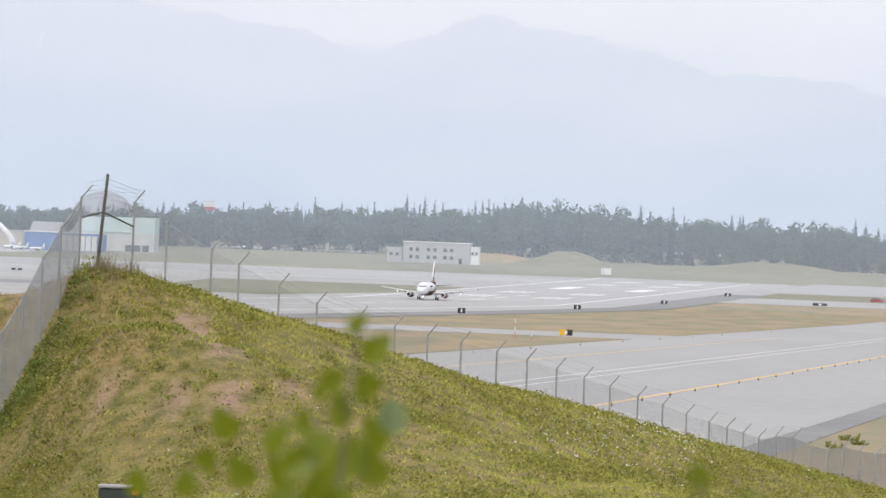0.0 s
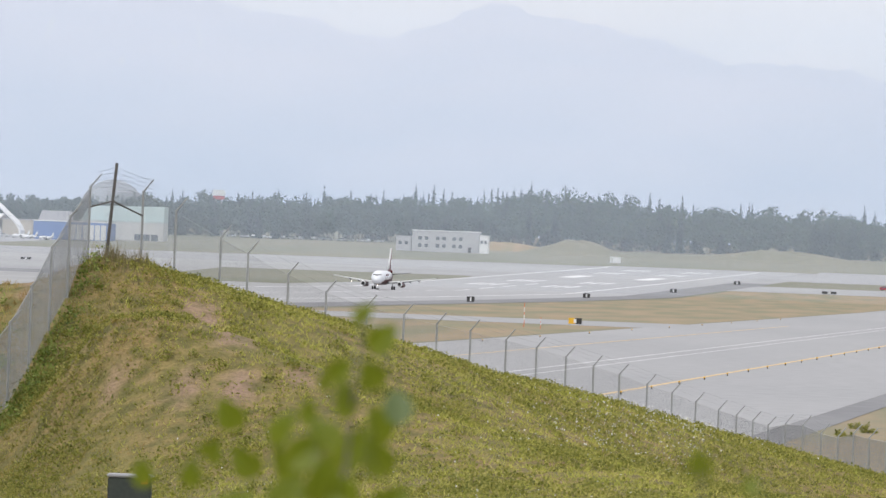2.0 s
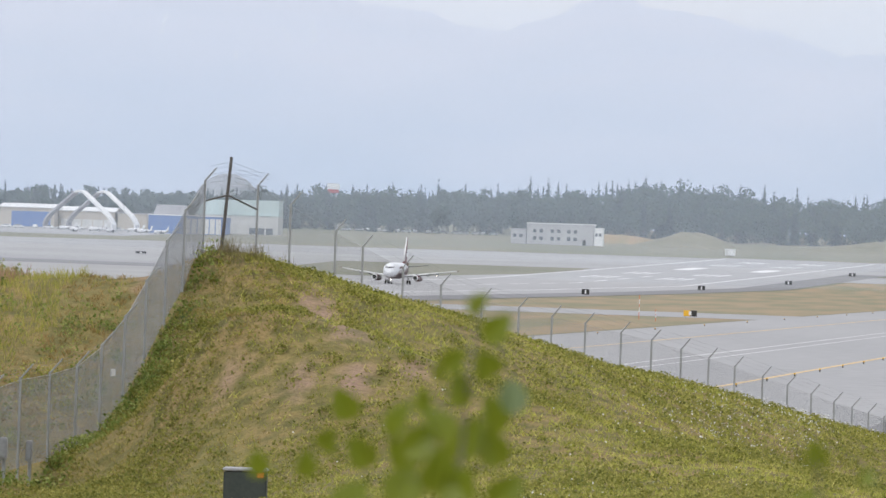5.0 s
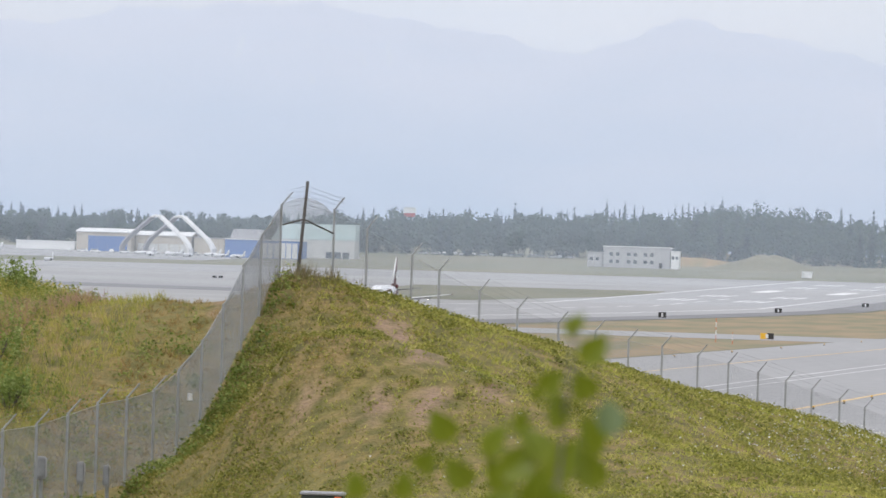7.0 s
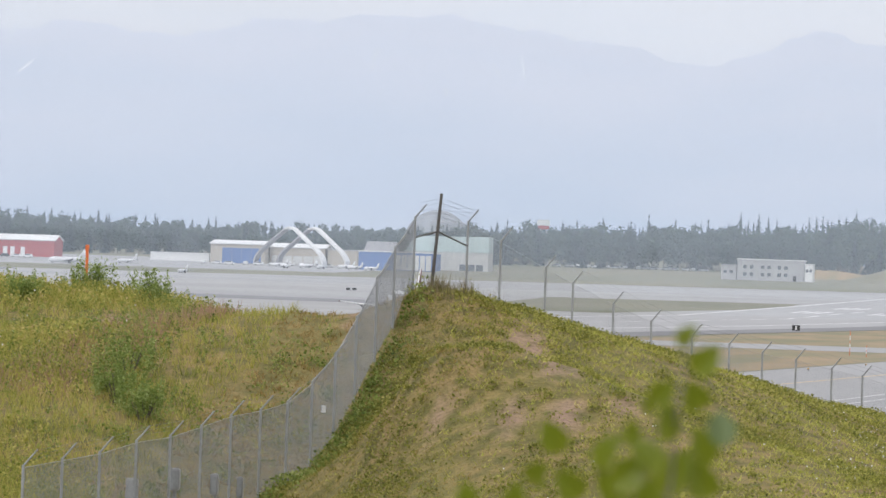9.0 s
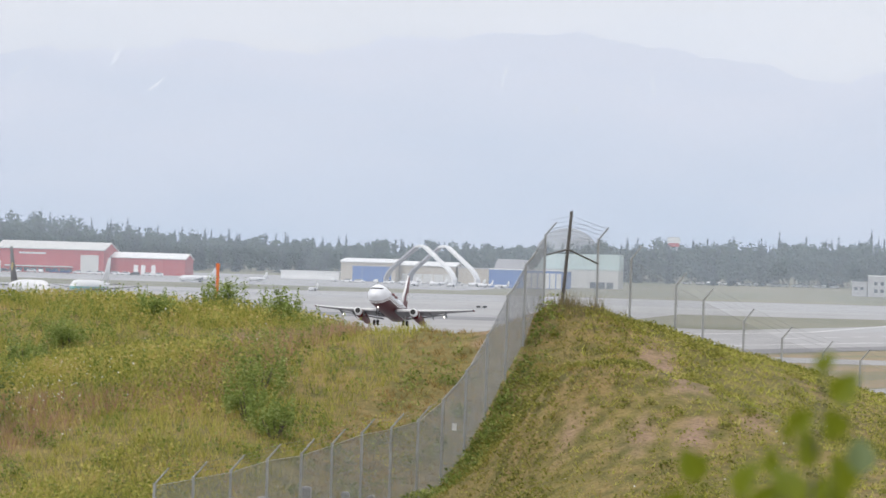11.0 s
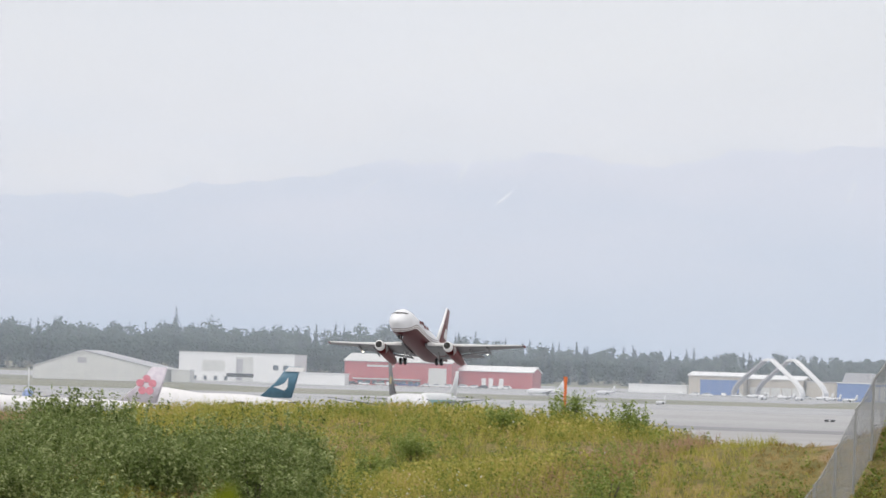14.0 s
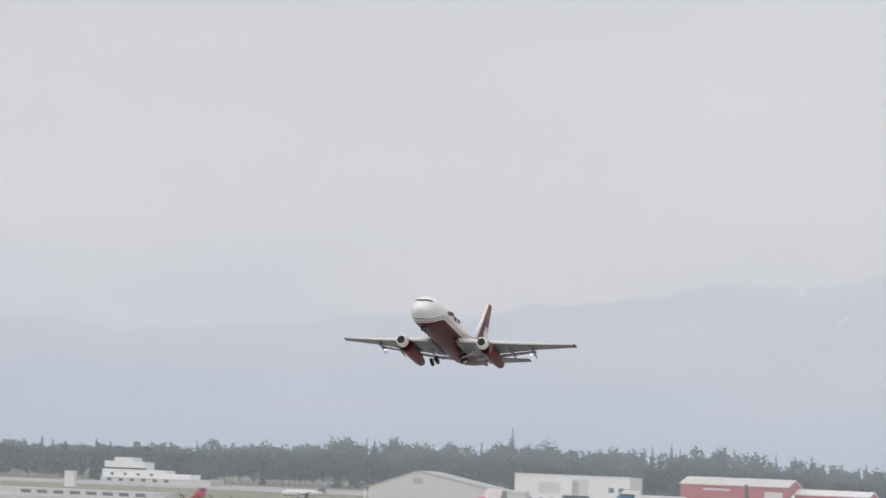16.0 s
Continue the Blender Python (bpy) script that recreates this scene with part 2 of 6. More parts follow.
def box(bm, x0, x1, y0, y1, z0, z1, bevel=0.0):
    r = bmesh.ops.create_cube(bm, size=1.0, matrix=Matrix.Translation(((x0 + x1) / 2, (y0 + y1) / 2, (z0 + z1) / 2)) @ Matrix.Diagonal((x1 - x0, y1 - y0, z1 - z0, 1)))
    if bevel:
        edges = list({ed for v in r["verts"] for ed in v.link_edges})
        bmesh.ops.bevel(bm, geom=edges, offset=bevel, segments=2, affect="EDGES")
    return bm


def rod(bm, a, b, r0, r1=None, sides=8):
    a, b = Vector(a), Vector(b)
    d = b - a
    m = Matrix.Translation((a + b) / 2) @ d.to_track_quat("Z", "Y").to_matrix().to_4x4()
    bmesh.ops.create_cone(bm, cap_ends=True, segments=sides, radius1=r0, radius2=r0 if r1 is None else r1, depth=d.length, matrix=m)
    return bm


def prism(bm, outline, y0, y1):
    """An outline in x and z drawn out along y."""
    a = [bm.verts.new((x, y0, z)) for x, z in outline]
    b = [bm.verts.new((x, y1, z)) for x, z in outline]
    bm.faces.new(a)
    bm.faces.new(b[::-1])
    for i in range(len(a)):
        j = (i + 1) % len(a)
        bm.faces.new((a[j], a[i], b[i], b[j]))
    return bm


def thing(name, m, label, category, group="", kind=""):
    ob = new(name)
    ob.matrix_world = m
    return tagged(ob, label, category, group, kind)


# ---- the lie of the land ----
RISE_Y = (0, 1500, 1800, 2100, 2530, 2900, 3400, 5000)
RISE_Z = (0, 0, 0.4, 3.4, 8, 15, 20, 30)
HEADING = radians(176.31)
FW = np.array([-math.sin(HEADING), math.cos(HEADING)])
LF = np.array([-math.cos(HEADING), -math.sin(HEADING)])
ASIDE = -222.0


def field_z(y):
    return np.interp(y, RISE_Y, RISE_Z)


def strip(s, l):
    """Plan position from metres along the runway and to the side of the take-off track."""
    return FW * s + LF * (l + ASIDE)


# heights that shape the bank: its crest beside the fence, its flanks and the hollow before it
BANK = np.array([
    (-20.9, 185.8, 8.6), (-18.7, 188.1, 8.04), (-17.05, 189.2, 7.68), (-15.6, 192.4, 7.24), (-14.15, 195.5, 6.82),
    (-11.3, 208.7, 5.4), (-7.95, 221.8, 3.85), (-3.1, 240, 2.45), (3.1, 215, 2.1), (-15.6, 167.3, 6.8),
    (-18.4, 166, 6.9), (-13.8, 129.3, 3.55), (-9.1, 169.8, 4.2), (-6.7, 149.9, 3.8), (-3.5, 190, 2.75),
    (-21.5, 184, 7.45), (-21.65, 181, 6.5), (-21.85, 178, 5.4), (-22.05, 175, 4.45), (-22.25, 172, 3.7), (-22.5, 169, 3.2), (-22.85, 166, 2.95), (-23.5, 160, 2.65), (-24.2, 154, 2.45), (-25.9, 140, 1.8),
    (-20.9, 176, 4.9), (-21.1, 169, 3.45), (-21.0, 164, 2.75), (-21.2, 158, 2.3), (-9.6, 229.5, 4.0), (-11.3, 223.5, 4.35),
    (-18.3, 197.1, 7.2), (-16.8, 202.6, 6.2), (-15.7, 206.4, 5.6), (-12.7, 218.6, 4.65), (-7.8, 235.9, 3.1), (-3.4, 256, 1.45), (-2.4, 266, 0.85),
    (-24.3, 196.5, 6.3), (-26.0, 203, 7.0), (-28.8, 210, 7.25), (-27, 216, 6.2), (-23.11, 188.0, 7.53), (-23.79, 188.0, 7.56), (-24.73, 188.0, 7.74), (-33.8, 217.4, 7.75), (-44.2, 219.6, 7.85), (-52, 196, 6.9), (-36.2, 166.1, 3.9),
    (-27.0, 171, 4.6), (-39.2, 196.1, 6.0), (-1.5, 275, 0.2), (1.1, 262, 0.2), (3.0, 250, 0.4), (5.5, 235, 0.6), (8, 222, 0.9),
    (-30, 245, 2.5), (-60, 150, 4), (10, 150, 2.5), (0, 0, 7.4), (-3, 60, 5.2), (30, 240, 0.3), (-75, 220, 6)])
FLAT = np.array([(x, y, 0) for y in (300, 330) for x in (-90, -50, -10, 30)] + [(-16, 236, 1.8), (-10, 258, 0.6), (-45, 270, 0.3), (-75, 265, 0.5)], float)
KNOTS = np.vstack([BANK, FLAT])


def bump_kernel(d2):
    return 0.5 * d2 * np.log(d2 + 1e-9)


def bank_weights():
    p = KNOTS[:, :2]
    d2 = ((p[:, None] - p[None]) ** 2).sum(2)
    a = np.hstack([np.ones((len(p), 1)), p])
    k = bump_kernel(d2) + 0.05 * np.eye(len(p))
    full = np.block([[k, a], [a.T, np.zeros((3, 3))]])
    return np.linalg.solve(full, np.concatenate([KNOTS[:, 2], np.zeros(3)]))


WEIGHTS = bank_weights()


def ease(v, lo, hi):
    t = np.clip((v - lo) / (hi - lo), 0, 1)
    return t * t * (3 - 2 * t)


def land(x, y):
    x, y = np.broadcast_arrays(np.asarray(x, float), np.asarray(y, float))
    xs, ys = x.ravel(), y.ravel()
    out = field_z(ys)
    near = (xs > -160) & (xs < 100) & (ys > -90) & (ys < 330)
    px, py = xs[near], ys[near]
    h = np.zeros(len(px))
    for i in range(0, len(px), 20000):
        q = np.stack([px[i:i + 20000], py[i:i + 20000]], 1)
        d2 = ((q[:, None] - KNOTS[None, :, :2]) ** 2).sum(2)
        h[i:i + 20000] = bump_kernel(d2) @ WEIGHTS[:-3] + WEIGHTS[-3] + q @ WEIGHTS[-2:]
    fade = ease(px, -150, -80) * (1 - ease(px, 35, 95)) * (1 - ease(py, 275, 318)) * ease(py, -80, -20)
    rough = 0.045 * np.sin(px * 1.3 + 0.7 * np.sin(py * 0.9)) * np.cos(py * 1.1 + px * 0.3) + 0.03 * np.sin(px * 2.9 + py * 2.3)
    out[near] = np.maximum(h, -0.5) * fade + rough * fade
    return out.reshape(x.shape)


def land_at(x, y):
    return float(land(np.array([x]), np.array([y]))[0])


# bare patches on the bank: x, y, radius across, radius along
BARE = [(-17.7, 183.5, 0.35, 2.2), (-17.2, 181.5, 0.4, 3), (-15.6, 170, 0.55, 4.0), (-14.8, 165.5, 0.6, 2.0), (-16.05, 162, 0.5, 1.5), (-14.4, 161.8, 0.7, 1.5), (-17.6, 163.2, 0.45, 1.4), (-12.8, 163, 0.4, 1.4), (-16.9, 154, 0.4, 1.4),
        (-22.9, 190, 0.35, 8), (-33, 205, 1.0, 2), (-29, 203, 0.8, 2)]


def bare(x, y):
    v = np.zeros(np.shape(x))
    for bx, by, ra, rb in BARE:
        v = np.maximum(v, np.exp(-((x - bx) / ra) ** 2 - ((y - by) / rb) ** 2))
    return v


def ground_material(name, tones, dirt):
    m, n, l, bs = shader(name, 0.95)
    big = noise_at(n, l, 0.22, 5)
    mid = noise_at(n, l, 1.7, 5)
    small = noise_at(n, l, 9, 4)
    c1 = mixed(n, l, ramped(n, l, big.outputs[0], 0.35, 0.65), tones[0], tones[1])
    c2 = mixed(n, l, ramped(n, l, mid.outputs[0], 0.4, 0.66), c1, tones[2])
    at = n.new("ShaderNodeAttribute")
    at.attribute_name = "bare"
    s = n.new("ShaderNodeMath")
    s.operation = "MULTIPLY_ADD"
    s.inputs[1].default_value = 1.6
    sub = ramped(n, l, mid.outputs[0], 0.9, 0.2)
    l.new(at.outputs["Fac"], s.inputs[0])
    l.new(sub, s.inputs[2])
    c3 = mixed(n, l, ramped(n, l, s.outputs[0], 1.15, 2.0), c2, dirt)
    dk = mixed(n, l, ramped(n, l, small.outputs[0], 0.3, 0.7), (0.4, 0.4, 0.4), (1, 1, 1))
    mul = n.new("ShaderNodeMix")
    mul.data_type, mul.blend_type = "RGBA", "MULTIPLY"
    mul.inputs[0].default_value = 0.6
    l.new(c3, mul.inputs[6])
    l.new(dk, mul.inputs[7])
    l.new(mul.outputs[2], bs.inputs["Base Color"])
    bp = n.new("ShaderNodeBump")
    bp.inputs["Strength"].default_value, bp.inputs["Distance"].default_value = 0.8, 0.1
    l.new(small.outputs[0], bp.inputs["Height"])
    l.new(bp.outputs[0], bs.inputs["Normal"])
    return m


M_BANK = ground_material("bank_turf", ((0.245, 0.215, 0.06), (0.345, 0.242, 0.105), (0.155, 0.142, 0.04)), (0.38, 0.258, 0.185))


def grid_lines(*spans):
    out = []
    for lo, hi, step in spans:
        out += list(np.arange(lo, hi, step))
    return np.array(out)


def build_ground():
    gx = np.concatenate([grid_lines((-9000, -1500, 1500), (-1500, -160, 90), (-160, -62, 7), (-62, 12, 0.7), (12, 100, 8), (100, 1500, 140), (1500, 9001, 1500))])
    gy = np.concatenate([grid_lines((-6000, -90, 900), (-90, 110, 10), (110, 300, 0.7), (300, 340, 8), (340, 1500, 120)), RISE_Y[1:-1], [4300, 5000, 9000]])
    X, Y = np.meshgrid(gx, gy)
    Z = land(X, Y)
    nx, ny = len(gx), len(gy)
    i = np.arange(nx * ny).reshape(ny, nx)
    f = np.stack([i[:-1, :-1], i[:-1, 1:], i[1:, 1:], i[1:, :-1]], -1).reshape(-1, 4)
    v = np.stack([X, Y, Z], -1).reshape(-1, 3)
    ob = mesh_of("ground", v, f, (M_BANK, M_FIELD, M_DRY), smooth=True)
    c = v[f].mean(1)
    idx = np.where((c[:, 1] < 305) & (c[:, 1] > -90) & (np.abs(c[:, 0]) < 160), 0, 1)
    ob.data.polygons.foreach_set("material_index", idx.astype(np.int32))
    at = ob.data.attributes.new("bare", "FLOAT", "POINT")
    at.data.foreach_set("value", bare(v[:, 0], v[:, 1]).astype(np.float32))
    return tagged(ob, "grassy bank and flat airfield turf reaching to the woods", "ground", kind="structure")


build_ground()


def sheet(name, outline, lift, mat, label, category, step=None):
    """A flat layer on the airfield. outline: plan corners. It is cut at the lines where the field begins to rise."""
    bm = bmesh.new()
    bm.faces.new([bm.verts.new((x, y, 0)) for x, y in outline])
    for y in RISE_Y[1:-1]:
        bmesh.ops.bisect_plane(bm, geom=bm.verts[:] + bm.edges[:] + bm.faces[:], plane_co=(0, y, 0), plane_no=(0, 1, 0))
    for v in bm.verts:
        v.co.z = float(field_z(v.co.y)) + lift
    bm.normal_update()
    for f in bm.faces:
        if f.normal.z < 0:
            f.normal_flip()
    me = bpy.data.meshes.new(name)
    bm.to_mesh(me)
    bm.free()
    me.materials.append(mat)
    return tagged(new(name, me), label, category, kind="structure")


def band(s0, s1, l0, l1):
    return [tuple(strip(s, l)) for s, l in ((s0, l0), (s1, l0), (s1, l1), (s0, l1))]


sheet("apron", [(-1400, 700), tuple(strip(-700, 67)), tuple(strip(-2560, 67)), (-300, 2530), (-420, 2480), (-1400, 2330)], 0.020, M_APRON, "pale grey concrete airfield apron", "apron")
sheet("taxi_link", band(-1990, -2130, 60, 700), 0.032, M_TAXI, "pale paved link beside the runway end", "pavement")
sheet("taxi_link", band(-2290, -2590, 60, 700), 0.032, M_TAXI, "pale paved link beside the runway end", "pavement")
sheet("island_turf", [(-195, 1812), (-150, 1800), (-112, 2000), (-112, 2135), (-195, 2117)], 0.032, M_FIELD, "dull green grass island between the pavements", "grass")
sheet("old_asphalt", [(-700, 1960), (-195, 1828), (-195, 1900), (-700, 2010)], 0.032, M_SHOULDER, "dark worn asphalt strip between pale pavements", "pavement")
sheet("runway", band(200, -2560, -24, 54), 0.044, M_TARMAC, "long pale grey runway with white markings", "runway")
sheet("runway_shoulder", band(200, -2200, 54, 68), 0.056, M_SHOULDER, "dark asphalt strip along the runway", "pavement")
sheet("taxiway", band(300, -2600, 138, 197), 0.044, M_TAXI, "grey concrete taxiway with painted lines", "taxiway")
sheet("taxi_link", band(-930, -1010, 60, 140), 0.032, M_TAXI, "pale paved link between runway and taxiway", "pavement")
sheet("dry_turf", band(-1010, -2000, 70, 137), 0.012, M_DRY, "sun-dried tan grass beside the runway", "grass")
sheet("dry_turf", band(-300, -930, 70, 137), 0.012, M_DRY, "sun-dried tan grass beside the runway", "grass")
sheet("taxiway_shoulder", band(300, -2600, 197, 199.5), 0.036, M_SHOULDER, "dark asphalt shoulder along the taxiway", "pavement")
sheet("dry_turf", band(-230, -900, 199.5, 420), 0.012, M_DRY, "sun-dried tan grass beside the taxiway", "grass")
sheet("far_apron", [(-1200, 2560), (-640, 2600), (-330, 2605), (-300, 2860), (-1200, 2790)], 0.020, M_APRON, "pale concrete apron before the hangars", "apron")
sheet("apron_turf", [(-1400, 2345), (-690, 2420), (-560, 2470), (-560, 2600), (-640, 2700), (-1400, 2740)], 0.060, M_FIELD, "green grass before the hangars", "grass")
sheet("edge_line", band(100, -2540, 37.6, 38.6), 0.060, M_WHITE_LINE, "painted white runway edge line", "marking")
sheet("edge_line", band(100, -2540, -22.8, -21.6), 0.060, M_WHITE_LINE, "painted white runway edge line", "marking")
for s in (-1916, -2029, -2310, -2420):
    for l in (-6, -2.4, 1.2, 17, 20.6, 24.2):
        sheet("touchdown_bar", band(s, s - 45, l, l + 1.5), 0.060, M_WHITE_LINE, "painted white touchdown bar", "marking")
for l in (-4, 22):
    sheet("aiming_block", band(-2170, -2240, l, l + 6), 0.060, M_WHITE_LINE, "painted white aiming point block", "marking")
for i in range(18):
    sheet("centre_dash", band(-900 - 62 * i, -936 - 62 * i, 8.2, 9.2), 0.060, M_WHITE_LINE, "painted white runway centre dash", "marking")
sheet("taxi_line", band(250, -2500, 179.5, 180.0), 0.060, M_YELLOW_LINE, "painted yellow taxiway line", "marking")
sheet("taxi_line", band(250, -2500, 164.6, 164.85), 0.060, M_WHITE_LINE, "thin white taxiway line", "marking")
sheet("taxi_line", band(250, -2500, 167.2, 167.4), 0.060, M_WHITE_LINE, "thin white taxiway line", "marking")
sheet("taxi_line", band(-300, -1050, 151.0, 151.4), 0.060, M_YELLOW_LINE, "worn yellow taxiway line", "marking")


def mound(x, y, rx, ry, h, mat, label):
    """A low rounded heap of turf with an uneven top."""
    n, k = 28, 8
    v, f = [(x, y, float(field_z(y)) + h)], []
    for j in range(1, k + 1):
        for i in range(n):
            a, t = 2 * math.pi * i / n, j / k
            px, py = x + rx * t * math.cos(a), y + ry * t * math.sin(a)
            z = h * (0.5 + 0.5 * math.cos(math.pi * t)) * (1 + 0.15 * math.sin(3 * a + 5 * t))
            v.append((px, py, float(field_z(py)) + z - (0.3 if j == k else 0)))
    for i in range(n):
        f.append((0, 1 + i, 1 + (i + 1) % n))
        for j in range(k - 1):
            p, q = 1 + j * n, 1 + (j + 1) * n
            f.append((p + i, q + i, q + (i + 1) % n, p + (i + 1) % n))
    return tagged(mesh_of("mound", v, f, (mat,), True), label, "mound", kind="structure")


mound(-103, 2790, 30, 22, 6.2, M_FIELD, "small green turf mound before the wood")
mound(-15, 2800, 58, 25, 4.6, M_FIELD, "long low dull green turf mound before the wood")
mound(70, 2820, 60, 25, 3.4, M_FIELD, "low green turf mound before the wood")
mound(-140, 2835, 40, 16, 3.6, M_DRY, "low tan earth heap before the wood")


# ---- distance: mountains ----
def build_mountains():
    rng = np.random.default_rng(3)
    crest = ((-30, 1.7), (-18, 1.5), (-14.3, 1.66), (-12.9, 1.9), (-12.1, 1.92), (-10.4, 2.18), (-9.8, 2.3), (-8.7, 2.12), (-6.9, 2.48), (-5.0, 2.2), (-3.8, 2.1), (-2.9, 2.33), (-1.4, 2.1), (0.7, 1.75), (6, 1.6), (20, 1.9), (30, 1.5))
    az = np.linspace(-30, 30, 500)
    el = np.interp(az, [c[0] for c in crest], [c[1] for c in crest])
    for k in range(5):
        el += 0.05 / (k + 1) * np.sin(az * 2.1 * 1.9 ** k + rng.uniform(0, 6))
    rows = 14
    v = []
    for j in range(rows):
        t = j / (rows - 1)
        r = 4250 + 450 * t
        h = 9 + (4700 * np.tan(np.radians(el)) - 9) * t ** 0.8 + 6 * np.sin(az * 9 + 3 * j) * t * (1 - t)
        v.append(np.stack([r * np.sin(np.radians(az)), r * np.cos(np.radians(az)), h + 4], 1))
    v = np.concatenate(v)
    i = np.arange(rows * 500).reshape(rows, 500)
    f = np.stack([i[:-1, :-1], i[:-1, 1:], i[1:, 1:], i[1:, :-1]], -1).reshape(-1, 4)
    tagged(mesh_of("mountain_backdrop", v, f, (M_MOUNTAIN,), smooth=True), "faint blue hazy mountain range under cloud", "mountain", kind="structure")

    def on_slope(a, e):
        h = np.interp(a, az, el)
        t = min(0.98, max(0.02, (e / h))) ** (1 / 0.8)
        r = 4250 + 450 * t - 14
        return np.array([r * math.sin(math.radians(a)), r * math.cos(math.radians(a)), 9 + r * math.tan(math.radians(e))])

    # snow gullies: place, height and lean
    for a, e, w, h, lean in ((-6.9, 1.95, 0.04, 0.22, 0.06), (-5.56, 1.92, 0.03, 0.24, -0.03), (-8.35, 1.95, 0.02, 0.17, 0.13), (-10.03, 1.78, 0.05, 0.12, 0.14), (-6.25, 1.67, 0.04, 0.07, 0.0), (-11.25, 1.85, 0.03, 0.13, 0.16), (-12.9, 1.85, 0.08, 0.08, 0.05), (-5.8, 1.88, 0.02, 0.14, -0.08), (-10.4, 2.02, 0.05, 0.2, 0.1), (-10.15, 2.08, 0.04, 0.16, 0.08)):
        n = 7
        vv, ff = [], []
        for k in range(n):
            t = k / (n - 1) - 0.5
            ww = w * (0.35 + 0.65 * math.cos(t * 2.6)) * rng.uniform(0.6, 1.1)
            mid = a + lean * t + rng.uniform(-0.008, 0.008)
            vv += [on_slope(mid - ww / 2, e + h * t), on_slope(mid + ww / 2, e + h * t)]
        ff = [(2 * k, 2 * k + 1, 2 * k + 3, 2 * k + 2) for k in range(n - 1)]
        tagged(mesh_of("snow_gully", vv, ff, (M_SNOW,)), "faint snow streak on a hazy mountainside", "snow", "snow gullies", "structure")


build_mountains()


# ---- woods ----
def clumps(rng, centres, size, flat=0.6):
    """Small crumpled leaf clumps: each a bent pair of triangles."""
    n = len(centres)
    a = rng.normal(size=(n, 3))
    a /= np.linalg.norm(a, axis=1)[:, None]
    b = np.cross(a, rng.normal(size=(n, 3)))
    b /= np.linalg.norm(b, axis=1)[:, None] + 1e-9
    s = size * rng.uniform(0.6, 1.4, (n, 1))
    a, b = a * s, b * s * flat
    c = np.cross(a, b) / (s + 1e-9) * 0.5
    v = np.stack([centres - a, centres + b + c, centres + a, centres - b + c], 1).reshape(-1, 3)
    i = np.arange(n)[:, None] * 4
    f = np.concatenate([i + [0, 1, 2], i + [0, 2, 3]], 0)
    return v, f


def spruce_points(rng, h, n):
    t = 1.0 - rng.uniform(0.0, 1, n) ** 0.72 * 0.97
    tier = 0.8 + 0.3 * np.sin(t * 34)
    r = h * rng.uniform(0.15, 0.21) * np.clip(1 - t, 0, 1) ** 0.9 * tier * np.sqrt(rng.uniform(0.1, 1, n)) + 0.05
    a = rng.uniform(0, 2 * np.pi, n)
    return np.stack([r * np.cos(a), r * np.sin(a), t * h - r * 0.25], 1)


def broad_points(rng, h, n):
    lobes = rng.uniform(-1, 1, (9, 3)) * (h * 0.2, h * 0.2, h * 0.27) + (0, 0, h * 0.58)
    k = rng.integers(0, 9, n)
    d = rng.normal(size=(n, 3))
    d /= np.linalg.norm(d, axis=1)[:, None]
    return lobes[k] + d * h * 0.17 * rng.uniform(0.3, 0.98, (n, 1))


def wood(name, rng, spots, share, mat_pair, clump, label, base=None):
    """A belt of trees. spots: rows of x, y, height."""
    vs = {0: [], 1: [], 2: []}
    fs = {0: [], 1: [], 2: []}
    off = {0: 0, 1: 0, 2: 0}
    for x, y, h in spots:
        z = float(field_z(y)) if base is None else base(x, y)
        conifer = rng.uniform() < share
        n = 260 if conifer else 430
        pts = spruce_points(rng, h * 1.02, n) if conifer else broad_points(rng, h * 0.92, n)
        size = clump * 0.95
        if conifer:
            size = clump * (0.32 + 1.1 * np.clip(1.06 - pts[:, 2:] / h, 0, 0.6))
        v, f = clumps(rng, pts, size)
        k = 0 if conifer else 1
        if conifer:
            ring = [(0.045 * h * math.cos(a), 0.045 * h * math.sin(a), 0.4 * h) for a in (0, 1.26, 2.51, 3.77, 5.03)] + [(0, 0, 0.97 * h)]
            f = np.concatenate([f, np.array([(i, (i + 1) % 5, 5) for i in range(5)]) + len(v)])
            v = np.concatenate([v, np.array(ring)])
        vs[k].append(v + (x, y, z))
        fs[k].append(f + off[k])
        off[k] += len(v)
        r = 0.012 * h
        tv = np.array([(x + r * q * math.cos(a), y + r * q * math.sin(a), z + zz) for zz, q in ((-0.5, 1), (h * (0.9 if conifer else 0.6), 0.3)) for a in (0, 2.1, 4.2)])
        vs[2].append(tv)
        fs[2].append(np.array([(0, 1, 4), (0, 4, 3), (1, 2, 5), (1, 5, 4), (2, 0, 3), (2, 3, 5)]) + off[2])
        off[2] += 6
    v = np.concatenate([np.concatenate(vs[k]) for k in (0, 1, 2) if vs[k]])
    start, f, mi = 0, [], []
    for k in (0, 1, 2):
        if vs[k]:
            q = np.concatenate(fs[k]) + start
            f.append(q)
            mi.append(np.full(len(q), k, np.int32))
            start += off[k]
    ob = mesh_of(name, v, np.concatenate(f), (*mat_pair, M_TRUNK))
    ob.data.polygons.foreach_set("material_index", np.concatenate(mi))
    return tagged(ob, label, "woods", kind="stuff")


